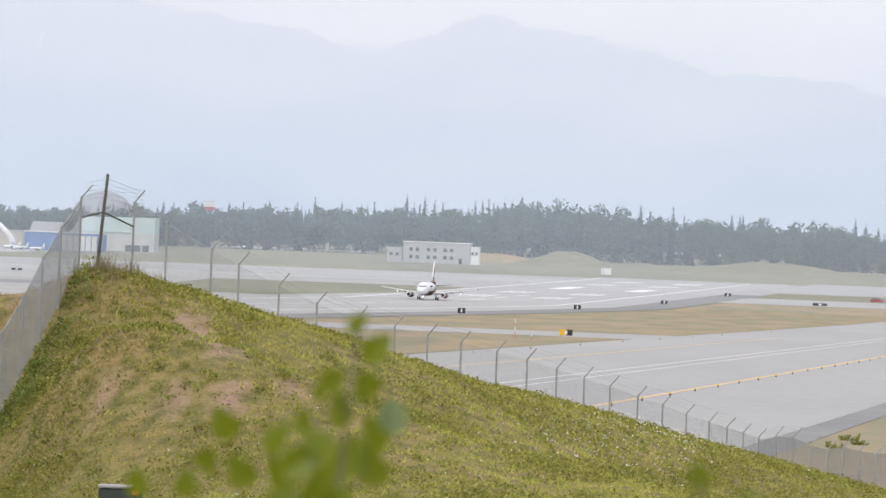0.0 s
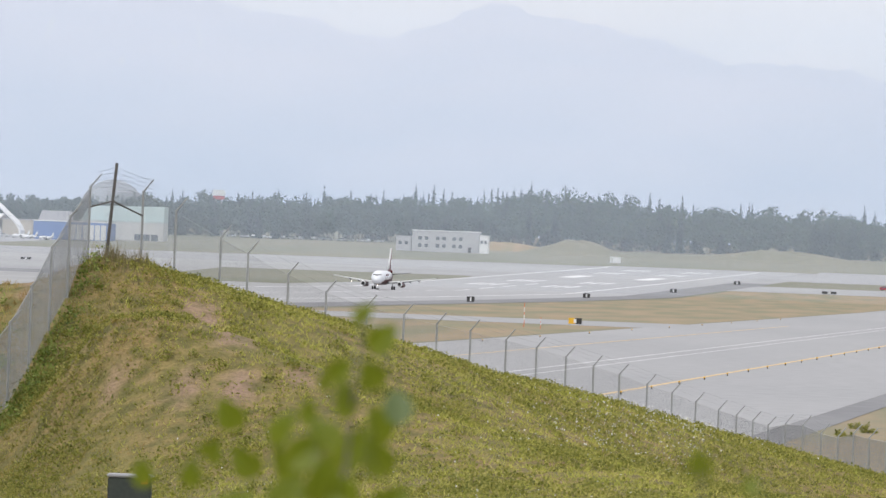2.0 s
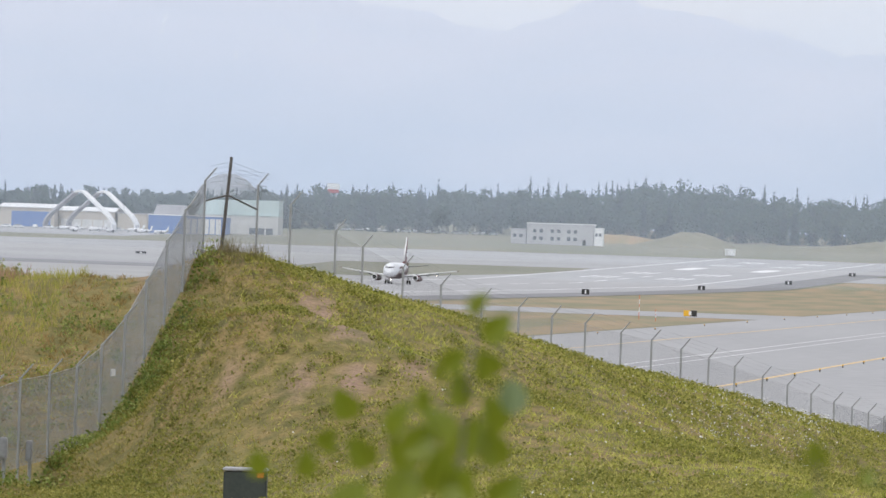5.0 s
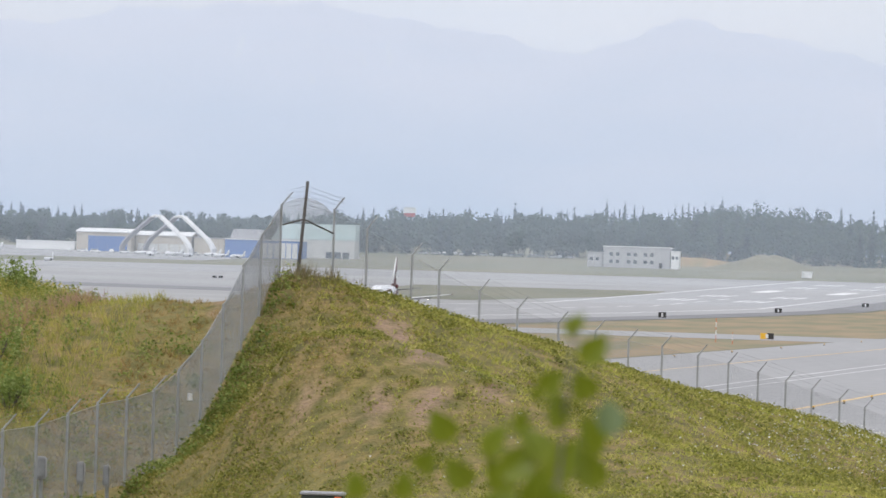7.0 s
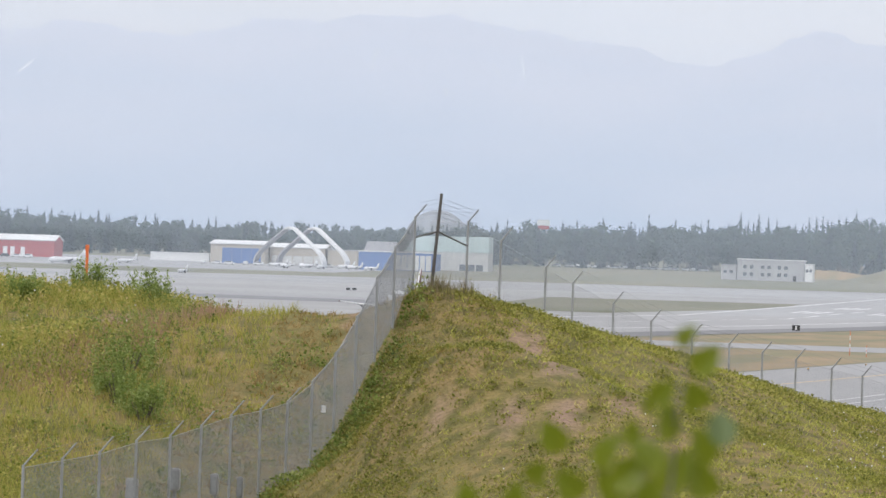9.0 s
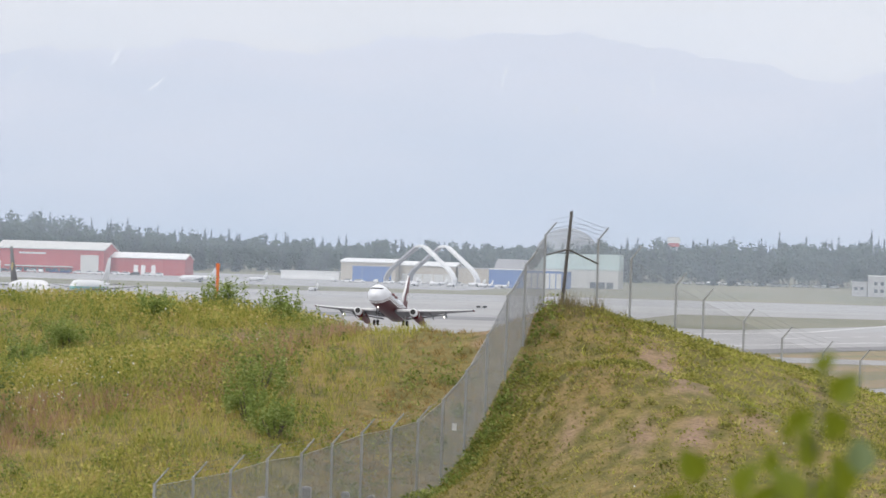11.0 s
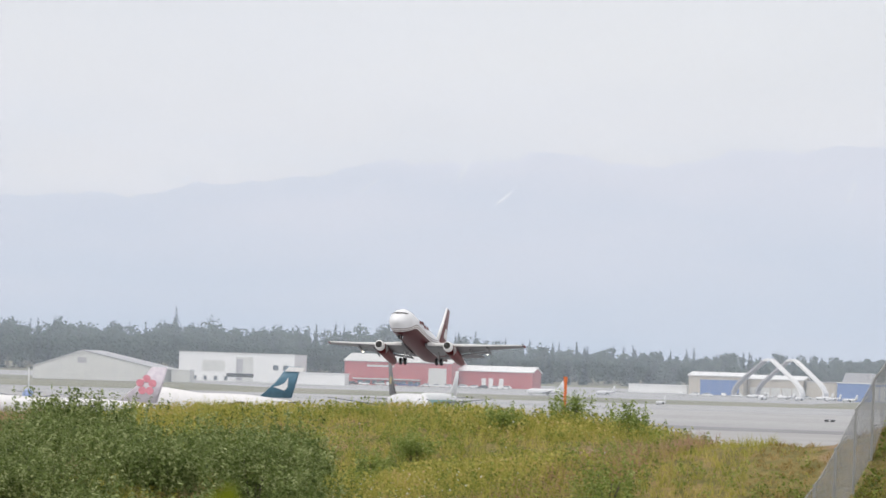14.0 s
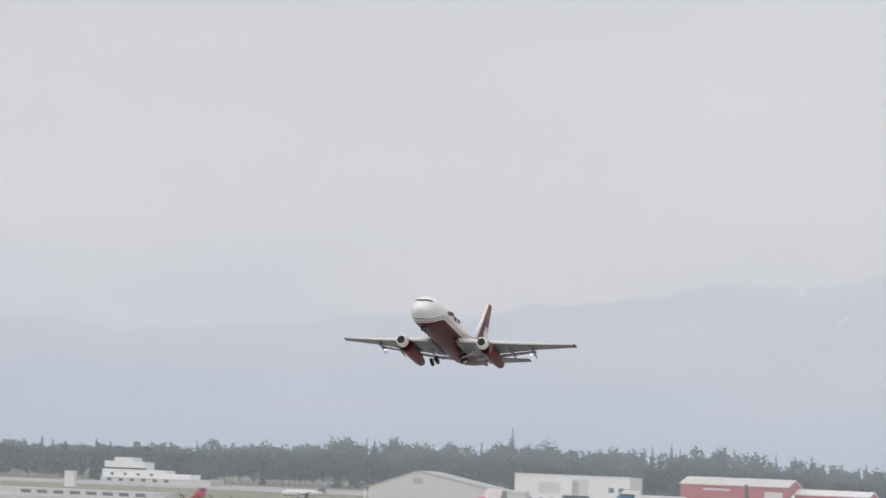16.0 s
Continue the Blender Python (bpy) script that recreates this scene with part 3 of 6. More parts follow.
def tree_height(az):
    """Height of the wood's top above the eye's level, in degrees, by bearing to the right."""
    return np.interp(az, (-18, -16.2, -15.1, -14.2, -13.3, -12.9, -12.0, -11.1, -9.6, -8.4, -6.8, -5.7, -4.2, -2.1, -1.1, 0.8, 4), (0.43, 0.45, 0.5, 0.58, 0.54, 0.63, 0.56, 0.59, 0.47, 0.44, 0.44, 0.51, 0.56, 0.68, 0.60, 0.53, 0.48))


def build_woods():
    rng = np.random.default_rng(11)
    for lo, hi, share, label in ((-18.5, -12.2, 0.14, "dark mixed spruce and birch wood behind the hangars"), (-12.2, -6.5, 0.36, "dark mixed wood behind the hangars"), (-6.5, -2.6, 0.26, "dense birch and spruce wood at the field's edge"), (-2.6, 3.0, 0.36, "dense spruce and birch wood at the field's edge")):
        spots = []
        for row, (r0, k) in enumerate(((2960, 0.7), (3010, 0.86), (3070, 0.97), (3140, 1.06))):
            az = lo
            while az < hi:
                az += rng.uniform(0.05, 0.10)
                r = r0 + rng.uniform(-22, 22)
                x, y = r * math.sin(radians(az)), r * math.cos(radians(az))
                top = 9 + r * math.tan(radians(float(tree_height(az)))) - float(field_z(y))
                spots.append((x, y, max(8, top * k * (0.88 + 0.3 * rng.beta(2, 3.2)))))
        wood("far_wood", rng, spots, share, (M_HAZED_SPRUCE, M_HAZED_BIRCH), 0.9, label)


build_woods()


# ---- fences ----
# plan of the posts and the height of each one's foot
FENCE_LEFT = ((-21.26, 187.0, 8.42), (-21.48, 184, 7.5), (-21.62, 181, 6.6), (-21.8, 178, 5.47), (-21.99, 175, 4.47), (-22.23, 172, 3.7), (-22.49, 169, 3.2), (-22.8, 166, 3.03), (-23.15, 163, 2.93), (-23.48, 160, 2.7), (-23.81, 157, 2.5), (-24.19, 154, 2.42), (-24.6, 151, 2.2), (-25.0, 148, 2.1), (-25.4, 145, 2.0))
FENCE_RIGHT = ((-20.95, 188.3, 8.6), (-20.13, 191.24, 8.57), (-19.36, 193.69, 8.04), (-18.28, 197.18, 7.29), (-17.62, 199.52, 6.84), (-16.62, 203.12, 6.22), (-15.65, 206.59, 5.67), (-14.6, 210.89, 5.22), (-13.6, 214.7, 4.95), (-12.7, 218.6, 4.65), (-11.72, 222.06, 4.42), (-10.64, 225.87, 4.1), (-9.69, 229.23, 3.82), (-8.74, 232.57, 3.48),
               (-7.83, 235.8, 3.14), (-6.97, 239.71, 2.8), (-6.02, 244.05, 2.38), (-5.14, 248.07, 2.01), (-4.27, 252.04, 1.61), (-3.41, 255.94, 1.25), (-2.75, 262.51, 0.92), (-2.12, 268.83, 0.57), (-1.5, 275.0, 0.25))
FENCE_FIELD = ((-1.5, 275.0), (1.1, 262.0), (3.0, 250.0), (8.0, 222.0))


def along(line, step):
    p = np.array(line, float)
    d = np.concatenate([[0], np.cumsum(np.hypot(*np.diff(p, axis=0).T))])
    n = max(1, round(d[-1] / step))
    q = np.linspace(0, d[-1], n + 1)
    return np.stack([np.interp(q, d, p[:, 0]), np.interp(q, d, p[:, 1])], 1)


def ribbon(a, b, w, up):
    """A thin wire as a crossed pair of strips."""
    a, b, up = np.array(a), np.array(b), np.array(up)
    side = np.cross(b - a, up)
    side = side / (np.linalg.norm(side) + 1e-9) * w / 2
    u = up / np.linalg.norm(up) * w / 2
    return [a - side, b - side, b + side, a + side, a - u, b - u, b + u, a + u]


def build_fence(posts, outward, label, skip_first=False, wire=0.0030, top_z=2.15):
    """Chain-link fence: posts with slanted arms, rails, barbed wires and the woven wire of every bay."""
    pts, zs = posts[:, :2], posts[:, 2]
    low = np.minimum(zs, land(pts[:, 0], pts[:, 1])) - 0.4
    fabric = top_z - 0.13
    root = thing("chain_link_fence", pose(0, 0, 0), label, "fence")
    tips = []
    for k, ((x, y), z) in enumerate(zip(pts, zs)):
        i, j = max(k - 1, 0), min(k + 1, len(pts) - 1)
        t = (pts[j] - pts[i]) / np.linalg.norm(pts[j] - pts[i])
        side = np.array([t[1], -t[0]]) * outward
        arm = (x + side[0] * 0.33, y + side[1] * 0.33, z + top_z + 0.36)
        tips.append(((x, y, z + top_z), arm))
        if skip_first and k == 0:
            continue
        bm = bmesh.new()
        rod(bm, (x, y, low[k]), (x, y, z + top_z), 0.036, sides=8)
        post = part("post", bm, M_GALV, root, smooth=False)
        bm = bmesh.new()
        rod(bm, (x, y, z + top_z - 0.03), arm, 0.026, 0.02, sides=6)
        part("barb_arm", bm, M_GALV, post)
    for k in range(len(pts) - 1):
        a = np.array([*pts[k], zs[k]])
        b = np.array([*pts[k + 1], zs[k + 1]])
        d = b - a
        L = np.linalg.norm(d[:2])
        nrm = np.array([d[1], -d[0], 0]) / L
        v, w, pitch = [], wire, 0.075
        c = -fabric
        while c < L:
            for sign in (1, -1):
                u0, u1 = (c, c + fabric)
                t0, t1 = max(0, -u0 / fabric), min(1, (L - u0) / fabric)
                if t1 - t0 < 0.01:
                    continue
                ends = []
                for t in (t0, t1):
                    u = (u0 + t * fabric) / L
                    h = (t if sign > 0 else 1 - t) * fabric + 0.04
                    ends.append(a + d * u + np.array([0, 0, h]))
                e = ends[1] - ends[0]
                s = np.cross(e, nrm)
                s = s / np.linalg.norm(s) * w / 2
                o = nrm * 0.003 * sign
                v += [ends[0] - s + o, ends[1] - s + o, ends[1] + s + o, ends[0] + s + o]
                q = nrm * w / 2
                v += [ends[0] - q, ends[1] - q, ends[1] + q, ends[0] + q]
            c += pitch
        v = np.array(v)
        mesh_of("wire_mesh", v, np.arange(len(v)).reshape(-1, 4), (M_WIRE,), parent=root)
        bm = bmesh.new()
        rod(bm, a + (0, 0, top_z - 0.07), b + (0, 0, top_z - 0.07), 0.0022 + 1.6 * wire, sides=6)
        part("top_wire", bm, M_GALV, root)
        for t in (0.35, 0.68, 1.0):
            p0 = np.array(tips[k][0]) * (1 - t) + np.array(tips[k][1]) * t
            p1 = np.array(tips[k + 1][0]) * (1 - t) + np.array(tips[k + 1][1]) * t
            w = np.array(ribbon(p0, p1, 0.0045, (0, 0, 1)))
            mesh_of("barbed_wire", w, np.arange(8).reshape(-1, 4), (M_WIRE,), parent=root)
    return root


FIELD_POSTS = along(FENCE_FIELD, 3.9)
build_fence(np.array(FENCE_LEFT), -1, "grey chain-link fence with barbed arms climbing the bank", wire=0.0044, top_z=2.36)
build_fence(np.array(FENCE_RIGHT), 1, "grey chain-link fence with barbed arms along the crest", True, 0.0014)
build_fence(np.column_stack([FIELD_POSTS, land(FIELD_POSTS[:, 0], FIELD_POSTS[:, 1])]), -1, "grey chain-link fence with barbed arms beside the taxiway", True, 0.0036)


def build_corner_mast():
    x, y, z = -20.85, 188.1, 8.5
    lean = pose(x, y, z, 0, 4.4, 0)
    root = thing("fence_corner_pole", lean, "tall dark leaning pole at the fence corner, with braces", "pole")
    bm = bmesh.new()
    rod(bm, (0, 0, -0.5), (0, 0, 3.0), 0.055, 0.046, 10)
    part("pole", bm, M_POLE, root)
    back = lean.inverted()
    for px, py, pz in ((-20.13, 191.24, 8.57), (-21.26, 187.0, 8.75)):
        bm = bmesh.new()
        rod(bm, (0, 0, 1.86), back @ Vector((px, py, pz + 1.4)), 0.026, sides=6)
        part("brace", bm, M_POLE, root)
        for k in range(5):
            tip = back @ Vector((px + (0.3 if py > y else 0.12), py + 0.1, pz + 1.95 + 0.12 * k))
            w = np.array(ribbon((0, 0, 2.3 + 0.14 * k), tip, 0.009, (0, 0, 1)))
            mesh_of("barbed_wire", w, np.arange(8).reshape(-1, 4), (M_WIRE,), parent=root)


build_corner_mast()


# ---- distance haze: see-through pale sheets added across the far field, lit by the sky ----
def build_haze():
    m, n, l, bs = shader("haze_sheet")
    tr = n.new("ShaderNodeBsdfTransparent")
    di = n.new("ShaderNodeBsdfDiffuse")
    di.inputs[0].default_value = (0.78, 0.88, 1.0, 1)
    mx = n.new("ShaderNodeMixShader")
    mx.inputs[0].default_value = 0.08
    l.new(tr.outputs[0], mx.inputs[1])
    l.new(di.outputs[0], mx.inputs[2])
    l.new(mx.outputs[0], n["Material Output"].inputs[0])
    for y in (1840, 2300, 2600, 2930):
        z = float(field_z(y))
        v = [(-1900, y, z), (900, y, z), (900, y, z + 500), (-1900, y, z + 500)]
        ob = mesh_of("haze", v, [(0, 1, 2, 3)], (m,))
        ob.visible_shadow = False
        tagged(ob, "thin pale see-through sheet added for haze over the field", "haze", kind="structure")


build_haze()


# ---- aircraft ----
def livery(name, rules, base):
    """Paint by place on the hull. rules: colours below a line that climbs from the nose (x0, z0) to (x1, z1) and then by dz towards the tail."""
    m, n, l, bs = shader(name, 0.35)
    t = n.new("ShaderNodeTexCoord")
    s = n.new("ShaderNodeSeparateXYZ")
    l.new(t.outputs["Object"], s.inputs[0])
    nz = noise_at(n, l, 0.8, 4)
    col = mixed(n, l, ramped(n, l, nz.outputs[0], 0.35, 0.65), base, tuple(v * 0.93 for v in base))
    for x0, z0, x1, z1, dz, c in rules:
        sums = n.new("ShaderNodeMath")
        sums.operation = "ADD"
        for k, (xa, za, xb, zb) in enumerate(((x0, z0, x1, z1), (x1 - 6, 0.0, x1 - 20, dz))):
            edge = n.new("ShaderNodeMapRange")
            edge.interpolation_type = "SMOOTHSTEP"
            if xa > xb:
                xa, za, xb, zb = xb, zb, xa, za
            for q, v in zip((1, 2, 3, 4), (xa, xb, za, zb)):
                edge.inputs[q].default_value = v
            l.new(s.outputs["X"], edge.inputs[0])
            l.new(edge.outputs[0], sums.inputs[k])
        lt = n.new("ShaderNodeMath")
        lt.operation = "LESS_THAN"
        l.new(s.outputs["Z"], lt.inputs[0])
        l.new(sums.outputs[0], lt.inputs[1])
        col = mixed(n, l, lt.outputs[0], col, c)
    l.new(col, bs.inputs["Base Color"])
    bs.inputs["Specular IOR Level"].default_value = 0.2
    return m


def loft(name, rings, mat, parent, label=""):
    """A skin through rings of equal point count, closed at both ends."""
    k = len(rings[0])
    v = np.concatenate([np.array(r) for r in rings])
    f = []
    for a in range(len(rings) - 1):
        for b in range(k):
            c = (b + 1) % k
            f.append((a * k + b, a * k + c, (a + 1) * k + c, (a + 1) * k + b))
    f.append(tuple(range(k))[::-1])
    f.append(tuple((len(rings) - 1) * k + b for b in range(k)))
    ob = mesh_of(name, v, f, (mat,), True, parent, label)
    bm = bmesh.new()
    bm.from_mesh(ob.data)
    bmesh.ops.recalc_face_normals(bm, faces=bm.faces)
    bm.to_mesh(ob.data)
    bm.free()
    return ob


STATIONS = (0, 0.004, 0.012, 0.028, 0.05, 0.08, 0.11, 0.145, 0.2, 0.28, 0.4, 0.55, 0.66, 0.74, 0.81, 0.88, 0.94, 0.985, 1.0)


def hull_rings(nose, tail, w, h, zc, up, k=28, hump=None, stations=STATIONS, swell=1.0, blunt=0.8):
    """Stations along the hull from nose to tail cone. hump: (from, to, extra height) of an upper deck."""
    out = []
    L = nose - tail
    for q in stations:
        x = nose - q * L
        if q < 0.145:
            g = math.sqrt(max(0, 1 - ((0.145 - q) / 0.145) ** 2)) ** blunt
            top, bot = g ** 1.35, g ** 0.9
            drop = -0.14 * h * (1 - g)
        elif q > 0.62:
            e = (q - 0.62) / 0.38
            top, bot, drop, g = 1 - 0.55 * e ** 1.6, 1 - 1.5 * e ** 1.4, 0, 1 - 0.9 * e ** 1.5
        else:
            top = bot = g = 1
            drop = 0
        extra = 0
        if hump and hump[0] < q < hump[1]:
            extra = hump[2] * math.sin(math.pi * ((q - hump[0]) / (hump[1] - hump[0])) ** 0.7)
        hw = max(0.04, w / 2 * g) * swell
        z1 = zc + drop + h / 2 * top + extra
        z0 = zc + drop - h / 2 * bot
        mid = (z0 + z1) / 2
        z1, z0 = mid + (z1 - mid) * swell, mid - (mid - z0) * swell
        if z1 - z0 < 0.08:
            z1, z0 = mid + 0.04, mid - 0.04
        if q > 0.62:
            z0 = min(z0, z1 - 0.3)
        out.append([(x, hw * math.cos(a), (z0 + z1) / 2 + (z1 - z0) / 2 * math.sin(a)) for a in np.linspace(0, 2 * math.pi, k, endpoint=False)])
    return out


def wing_rings(stations, n=14):
    """stations: (y, leading x, trailing x, z, thickness)."""
    out = []
    for y, x0, x1, z, th in stations:
        ring = []
        for a in np.linspace(0, 2 * math.pi, n, endpoint=False):
            c = (1 - math.cos(a)) / 2
            ring.append((x0 + (x1 - x0) * c, y, z + th * math.sin(a) * (1 - 0.65 * c)))
        out.append(ring)
    return out


def fin_rings(stations, n=12):
    """stations: (z, leading x, trailing x, thickness)."""
    out = []
    for z, x0, x1, th in stations:
        out.append([(x0 + (x1 - x0) * (1 - math.cos(a)) / 2, th * math.sin(a), z) for a in np.linspace(0, 2 * math.pi, n, endpoint=False)])
    return out


def wheel(parent, x, y, z, r, w, name="wheel"):
    bm = bmesh.new()
    bmesh.ops.create_cone(bm, cap_ends=True, segments=18, radius1=r, radius2=r, depth=w, matrix=pose(x, y, z, 90))
    bmesh.ops.bevel(bm, geom=[e for e in bm.edges if e.calc_face_angle(0) > 1], offset=w * 0.25, segments=2, affect="EDGES")
    t = part(name, bm, M_TYRE, parent)
    bm = bmesh.new()
    bmesh.ops.create_cone(bm, cap_ends=True, segments=12, radius1=r * 0.5, radius2=r * 0.5, depth=w * 1.06, matrix=pose(x, y, z, 90))
    part("rim", bm, M_STEEL, t)
    return t


LINES_AT = ((0.56, (0.30, 0.27, 0.27)), (0.42, (0.8, 0.8, 0.8)), (0.28, (0.30, 0.27, 0.27)), (0.14, (0.8, 0.8, 0.8)), (0.0, (0.065, 0.003, 0.006)))
M_HULL = livery("white_and_red_hull", [(15.0, 1.2 + up, 10.0, 2.8 + up, 1.9, col) for up, col in LINES_AT], (0.83, 0.85, 0.88))


def build_jet():
    """The twin jet that takes off. x forward, origin on the ground between the main wheels."""
    root = thing("twin_jet", pose(0, 0, 0), "white twin-engine jet airliner with dark red belly, engines and tail", "airplane")
    hull = loft("fuselage", hull_rings(15.7, -14.6, 3.58, 3.85, 3.25, 1.0, 36, blunt=1.2), M_HULL, root, "white fuselage with dark red belly and grey stripes")
    # cockpit glass: a level band of panes that runs further back at the sides
    rows = []
    for a in range(4, 15):
        off = ((a - 9) / 5) ** 2
        rows.append([r[a] for r in hull_rings(15.7, -14.6, 3.58, 3.85, 3.25, 1.0, 36, None, (0.026 + 0.030 * off, 0.039 + 0.036 * off), 1.012, 1.2)])
    for a in range(0, 10, 2):
        v = [rows[a][0], rows[a + 1][0], rows[a + 2][0], rows[a + 2][1], rows[a + 1][1], rows[a][1]]
        mesh_of("cockpit_window", v, [(0, 1, 4, 5), (1, 2, 3, 4)], (M_DARK,), True, hull, "dark cockpit window")
    for y in (1, -1):
        bm = bmesh.new()
        for k, (x, w, z) in enumerate(((8.6, 0.9, 3.75), (7.3, 1.0, 3.95), (5.9, 1.0, 3.8), (4.6, 0.8, 3.9))):
            box(bm, x, x + w, y * 1.86 - 0.05, y * 1.86 + 0.04, z, z + 0.4, 0.02)
        part("lettering_bar", bm, M_RED, hull, "dark red lettering shown as plain bars")
        st = ((y * 1.5, 4.6, -3.0, 2.0, 0.42), (y * 4.9, 2.6, -2.6, 2.35, 0.30), (y * 9.5, 0.2, -2.55, 2.95, 0.17), (y * 13.9, -1.9, -3.3, 3.55, 0.08), (y * 14.17, -2.2, -3.2, 3.58, 0.04))
        w = loft("wing", wing_rings(st), M_WING, root, "grey swept wing")
        st = ((y * 1.9, 4.55, 3.85, 2.05, 0.34), (y * 4.9, 2.75, 2.15, 2.37, 0.26), (y * 9.5, 0.33, -0.15, 2.97, 0.175), (y * 13.9, -1.78, -2.15, 3.56, 0.10))
        loft("leading_edge", wing_rings(st), M_WHITE, w, "white leading edge")
        st = ((y * 2.0, -2.6, -4.0, 1.78, 0.10), (y * 6.0, -2.3, -3.5, 2.28, 0.08), (y * 9.4, -2.3, -3.2, 2.78, 0.06))
        loft("flap", wing_rings(st), M_WING, w, "lowered flap")
        for yy, z in ((6.9, 2.45), (9.3, 2.8)):
            bm = bmesh.new()
            rod(bm, (0.0, y * yy, z - 0.12), (-2.2, y * yy, z - 0.25), 0.13, 0.17, 10)
            rod(bm, (-2.2, y * yy, z - 0.25), (-3.7, y * yy, z - 0.55), 0.17, 0.05, 10)
            part("flap_fairing", bm, M_WING, w)
        bm = bmesh.new()
        bmesh.ops.create_uvsphere(bm, u_segments=10, v_segments=8, radius=0.07, matrix=pose(-2.0, y * 9.0, 2.2))
        part("landing_light", bm, M_LAMP, w, "lit landing light")
        bm = bmesh.new()
        box(bm, -3.2, -2.1, y * 14.1 - 0.14, y * 14.1 + 0.14, 3.5, 3.66, 0.05)
        part("wing_tip", bm, M_RED, w, "red wing tip")
        # engine pod: long nacelle hung close under the wing
        prof = ((5.25, 0.50), (5.2, 0.58), (5.05, 0.64), (4.4, 0.71), (2.7, 0.76), (0.2, 0.74), (-1.8, 0.66), (-3.2, 0.56), (-3.8, 0.48))
        rings = [[(x, y * 4.9 + r * math.cos(a), 1.66 - 0.035 * (5.2 - x) + r * math.sin(a)) for a in np.linspace(0, 2 * math.pi, 20, endpoint=False)] for x, r in prof]
        e = loft("engine", rings[3:], M_RED, root, "dark red engine pod")
        loft("intake_cowl", rings[:5], M_WHITE, e, "white intake cowl")
        bm = bmesh.new()
        bmesh.ops.create_cone(bm, cap_ends=True, segments=20, radius1=0.47, radius2=0.47, depth=0.12, matrix=pose(5.22, y * 4.9, 1.66, 0, 90, 0))
        part("intake", bm, M_TYRE, e, "black engine intake")
        bm = bmesh.new()
        bmesh.ops.create_cone(bm, cap_ends=True, segments=12, radius1=0.02, radius2=0.14, depth=0.25, matrix=pose(5.36, y * 4.9, 1.66, 0, -90, 0))
        part("spinner", bm, M_DARK, e)
        bm = bmesh.new()
        prism(bm, [(3.4, 2.1), (-2.0, 2.1), (-2.8, 2.35), (3.2, 2.55)], y * 4.9 - 0.12, y * 4.9 + 0.12)
        part("pylon", bm, M_WING, e)
        st = ((y * 0.5, -11.0, -14.2, 4.15, 0.2), (y * 5.5, -13.6, -15.0, 4.75, 0.07))
        loft("tailplane", wing_rings(st), M_WING, root, "pale grey tailplane")
    fin = loft("fin", fin_rings(((4.7, -5.2, -12.9, 0.2), (5.5, -8.2, -13.1, 0.22), (8.4, -10.5, -13.7, 0.16), (11.2, -12.6, -14.3, 0.09))), M_RED, root, "dark red tail fin")
    loft("fin_leading_edge", fin_rings(((5.5, -8.0, -8.75, 0.27), (8.4, -10.3, -10.85, 0.20), (11.25, -12.4, -12.8, 0.12))), M_WHITE, fin, "white leading edge")
    for y in (1, -1):
        bm = bmesh.new()
        box(bm, -12.9, -11.2, y * 0.21 - 0.02, y * 0.21 + 0.02, 6.6, 7.5, 0.01)
        box(bm, -12.6, -11.7, y * 0.205 - 0.02, y * 0.205 + 0.02, 7.5, 8.1, 0.01)
        part("tail_emblem", bm, M_WHITE, fin, "white emblem patch")
    bm = bmesh.new()
    rod(bm, (-13.6, 0, 4.9), (-15.0, 0, 5.0), 0.5, 0.2, 14)
    part("tail_cone", bm, M_RED, root, smooth=True)
    gears = []
    for y in (1, -1):
        g = new("main_gear")
        g.parent = root
        g.location = (0, y * 2.4, 1.75)
        bm = bmesh.new()
        rod(bm, (0, 0, 0.2), (0, y * 0.2, -1.25), 0.11, 0.08, 10)
        rod(bm, (0, y * 0.12, -0.7), (0.1, -y * 0.9, 0.1), 0.05, sides=8)
        rod(bm, (0, -0.32 + y * 0.2, -1.24), (0, 0.32 + y * 0.2, -1.24), 0.06, sides=8)
        s = part("strut", bm, M_STEEL, g)
        for dy in (-0.33, 0.33):
            wheel(g, 0, y * 0.2 + dy, -1.24, 0.51, 0.34)
        gears.append(g)
    ng = new("nose_gear")
    ng.parent = root
    ng.location = (11.4, 0, 1.5)
    bm = bmesh.new()
    rod(bm, (0, 0, 0.3), (0.1, 0, -1.15), 0.08, 0.06, 10)
    part("strut", bm, M_STEEL, ng)
    for dy in (-0.2, 0.2):
        wheel(ng, 0.1, dy, -1.2, 0.3, 0.2)
    bm = bmesh.new()
    bmesh.ops.create_uvsphere(bm, u_segments=10, v_segments=8, radius=0.1, matrix=pose(0.2, 0, -0.35))
    part("taxi_light", bm, M_LAMP, ng, "lit nose light")
    return root, gears, ng


JET, GEARS, NOSE_GEAR = build_jet()


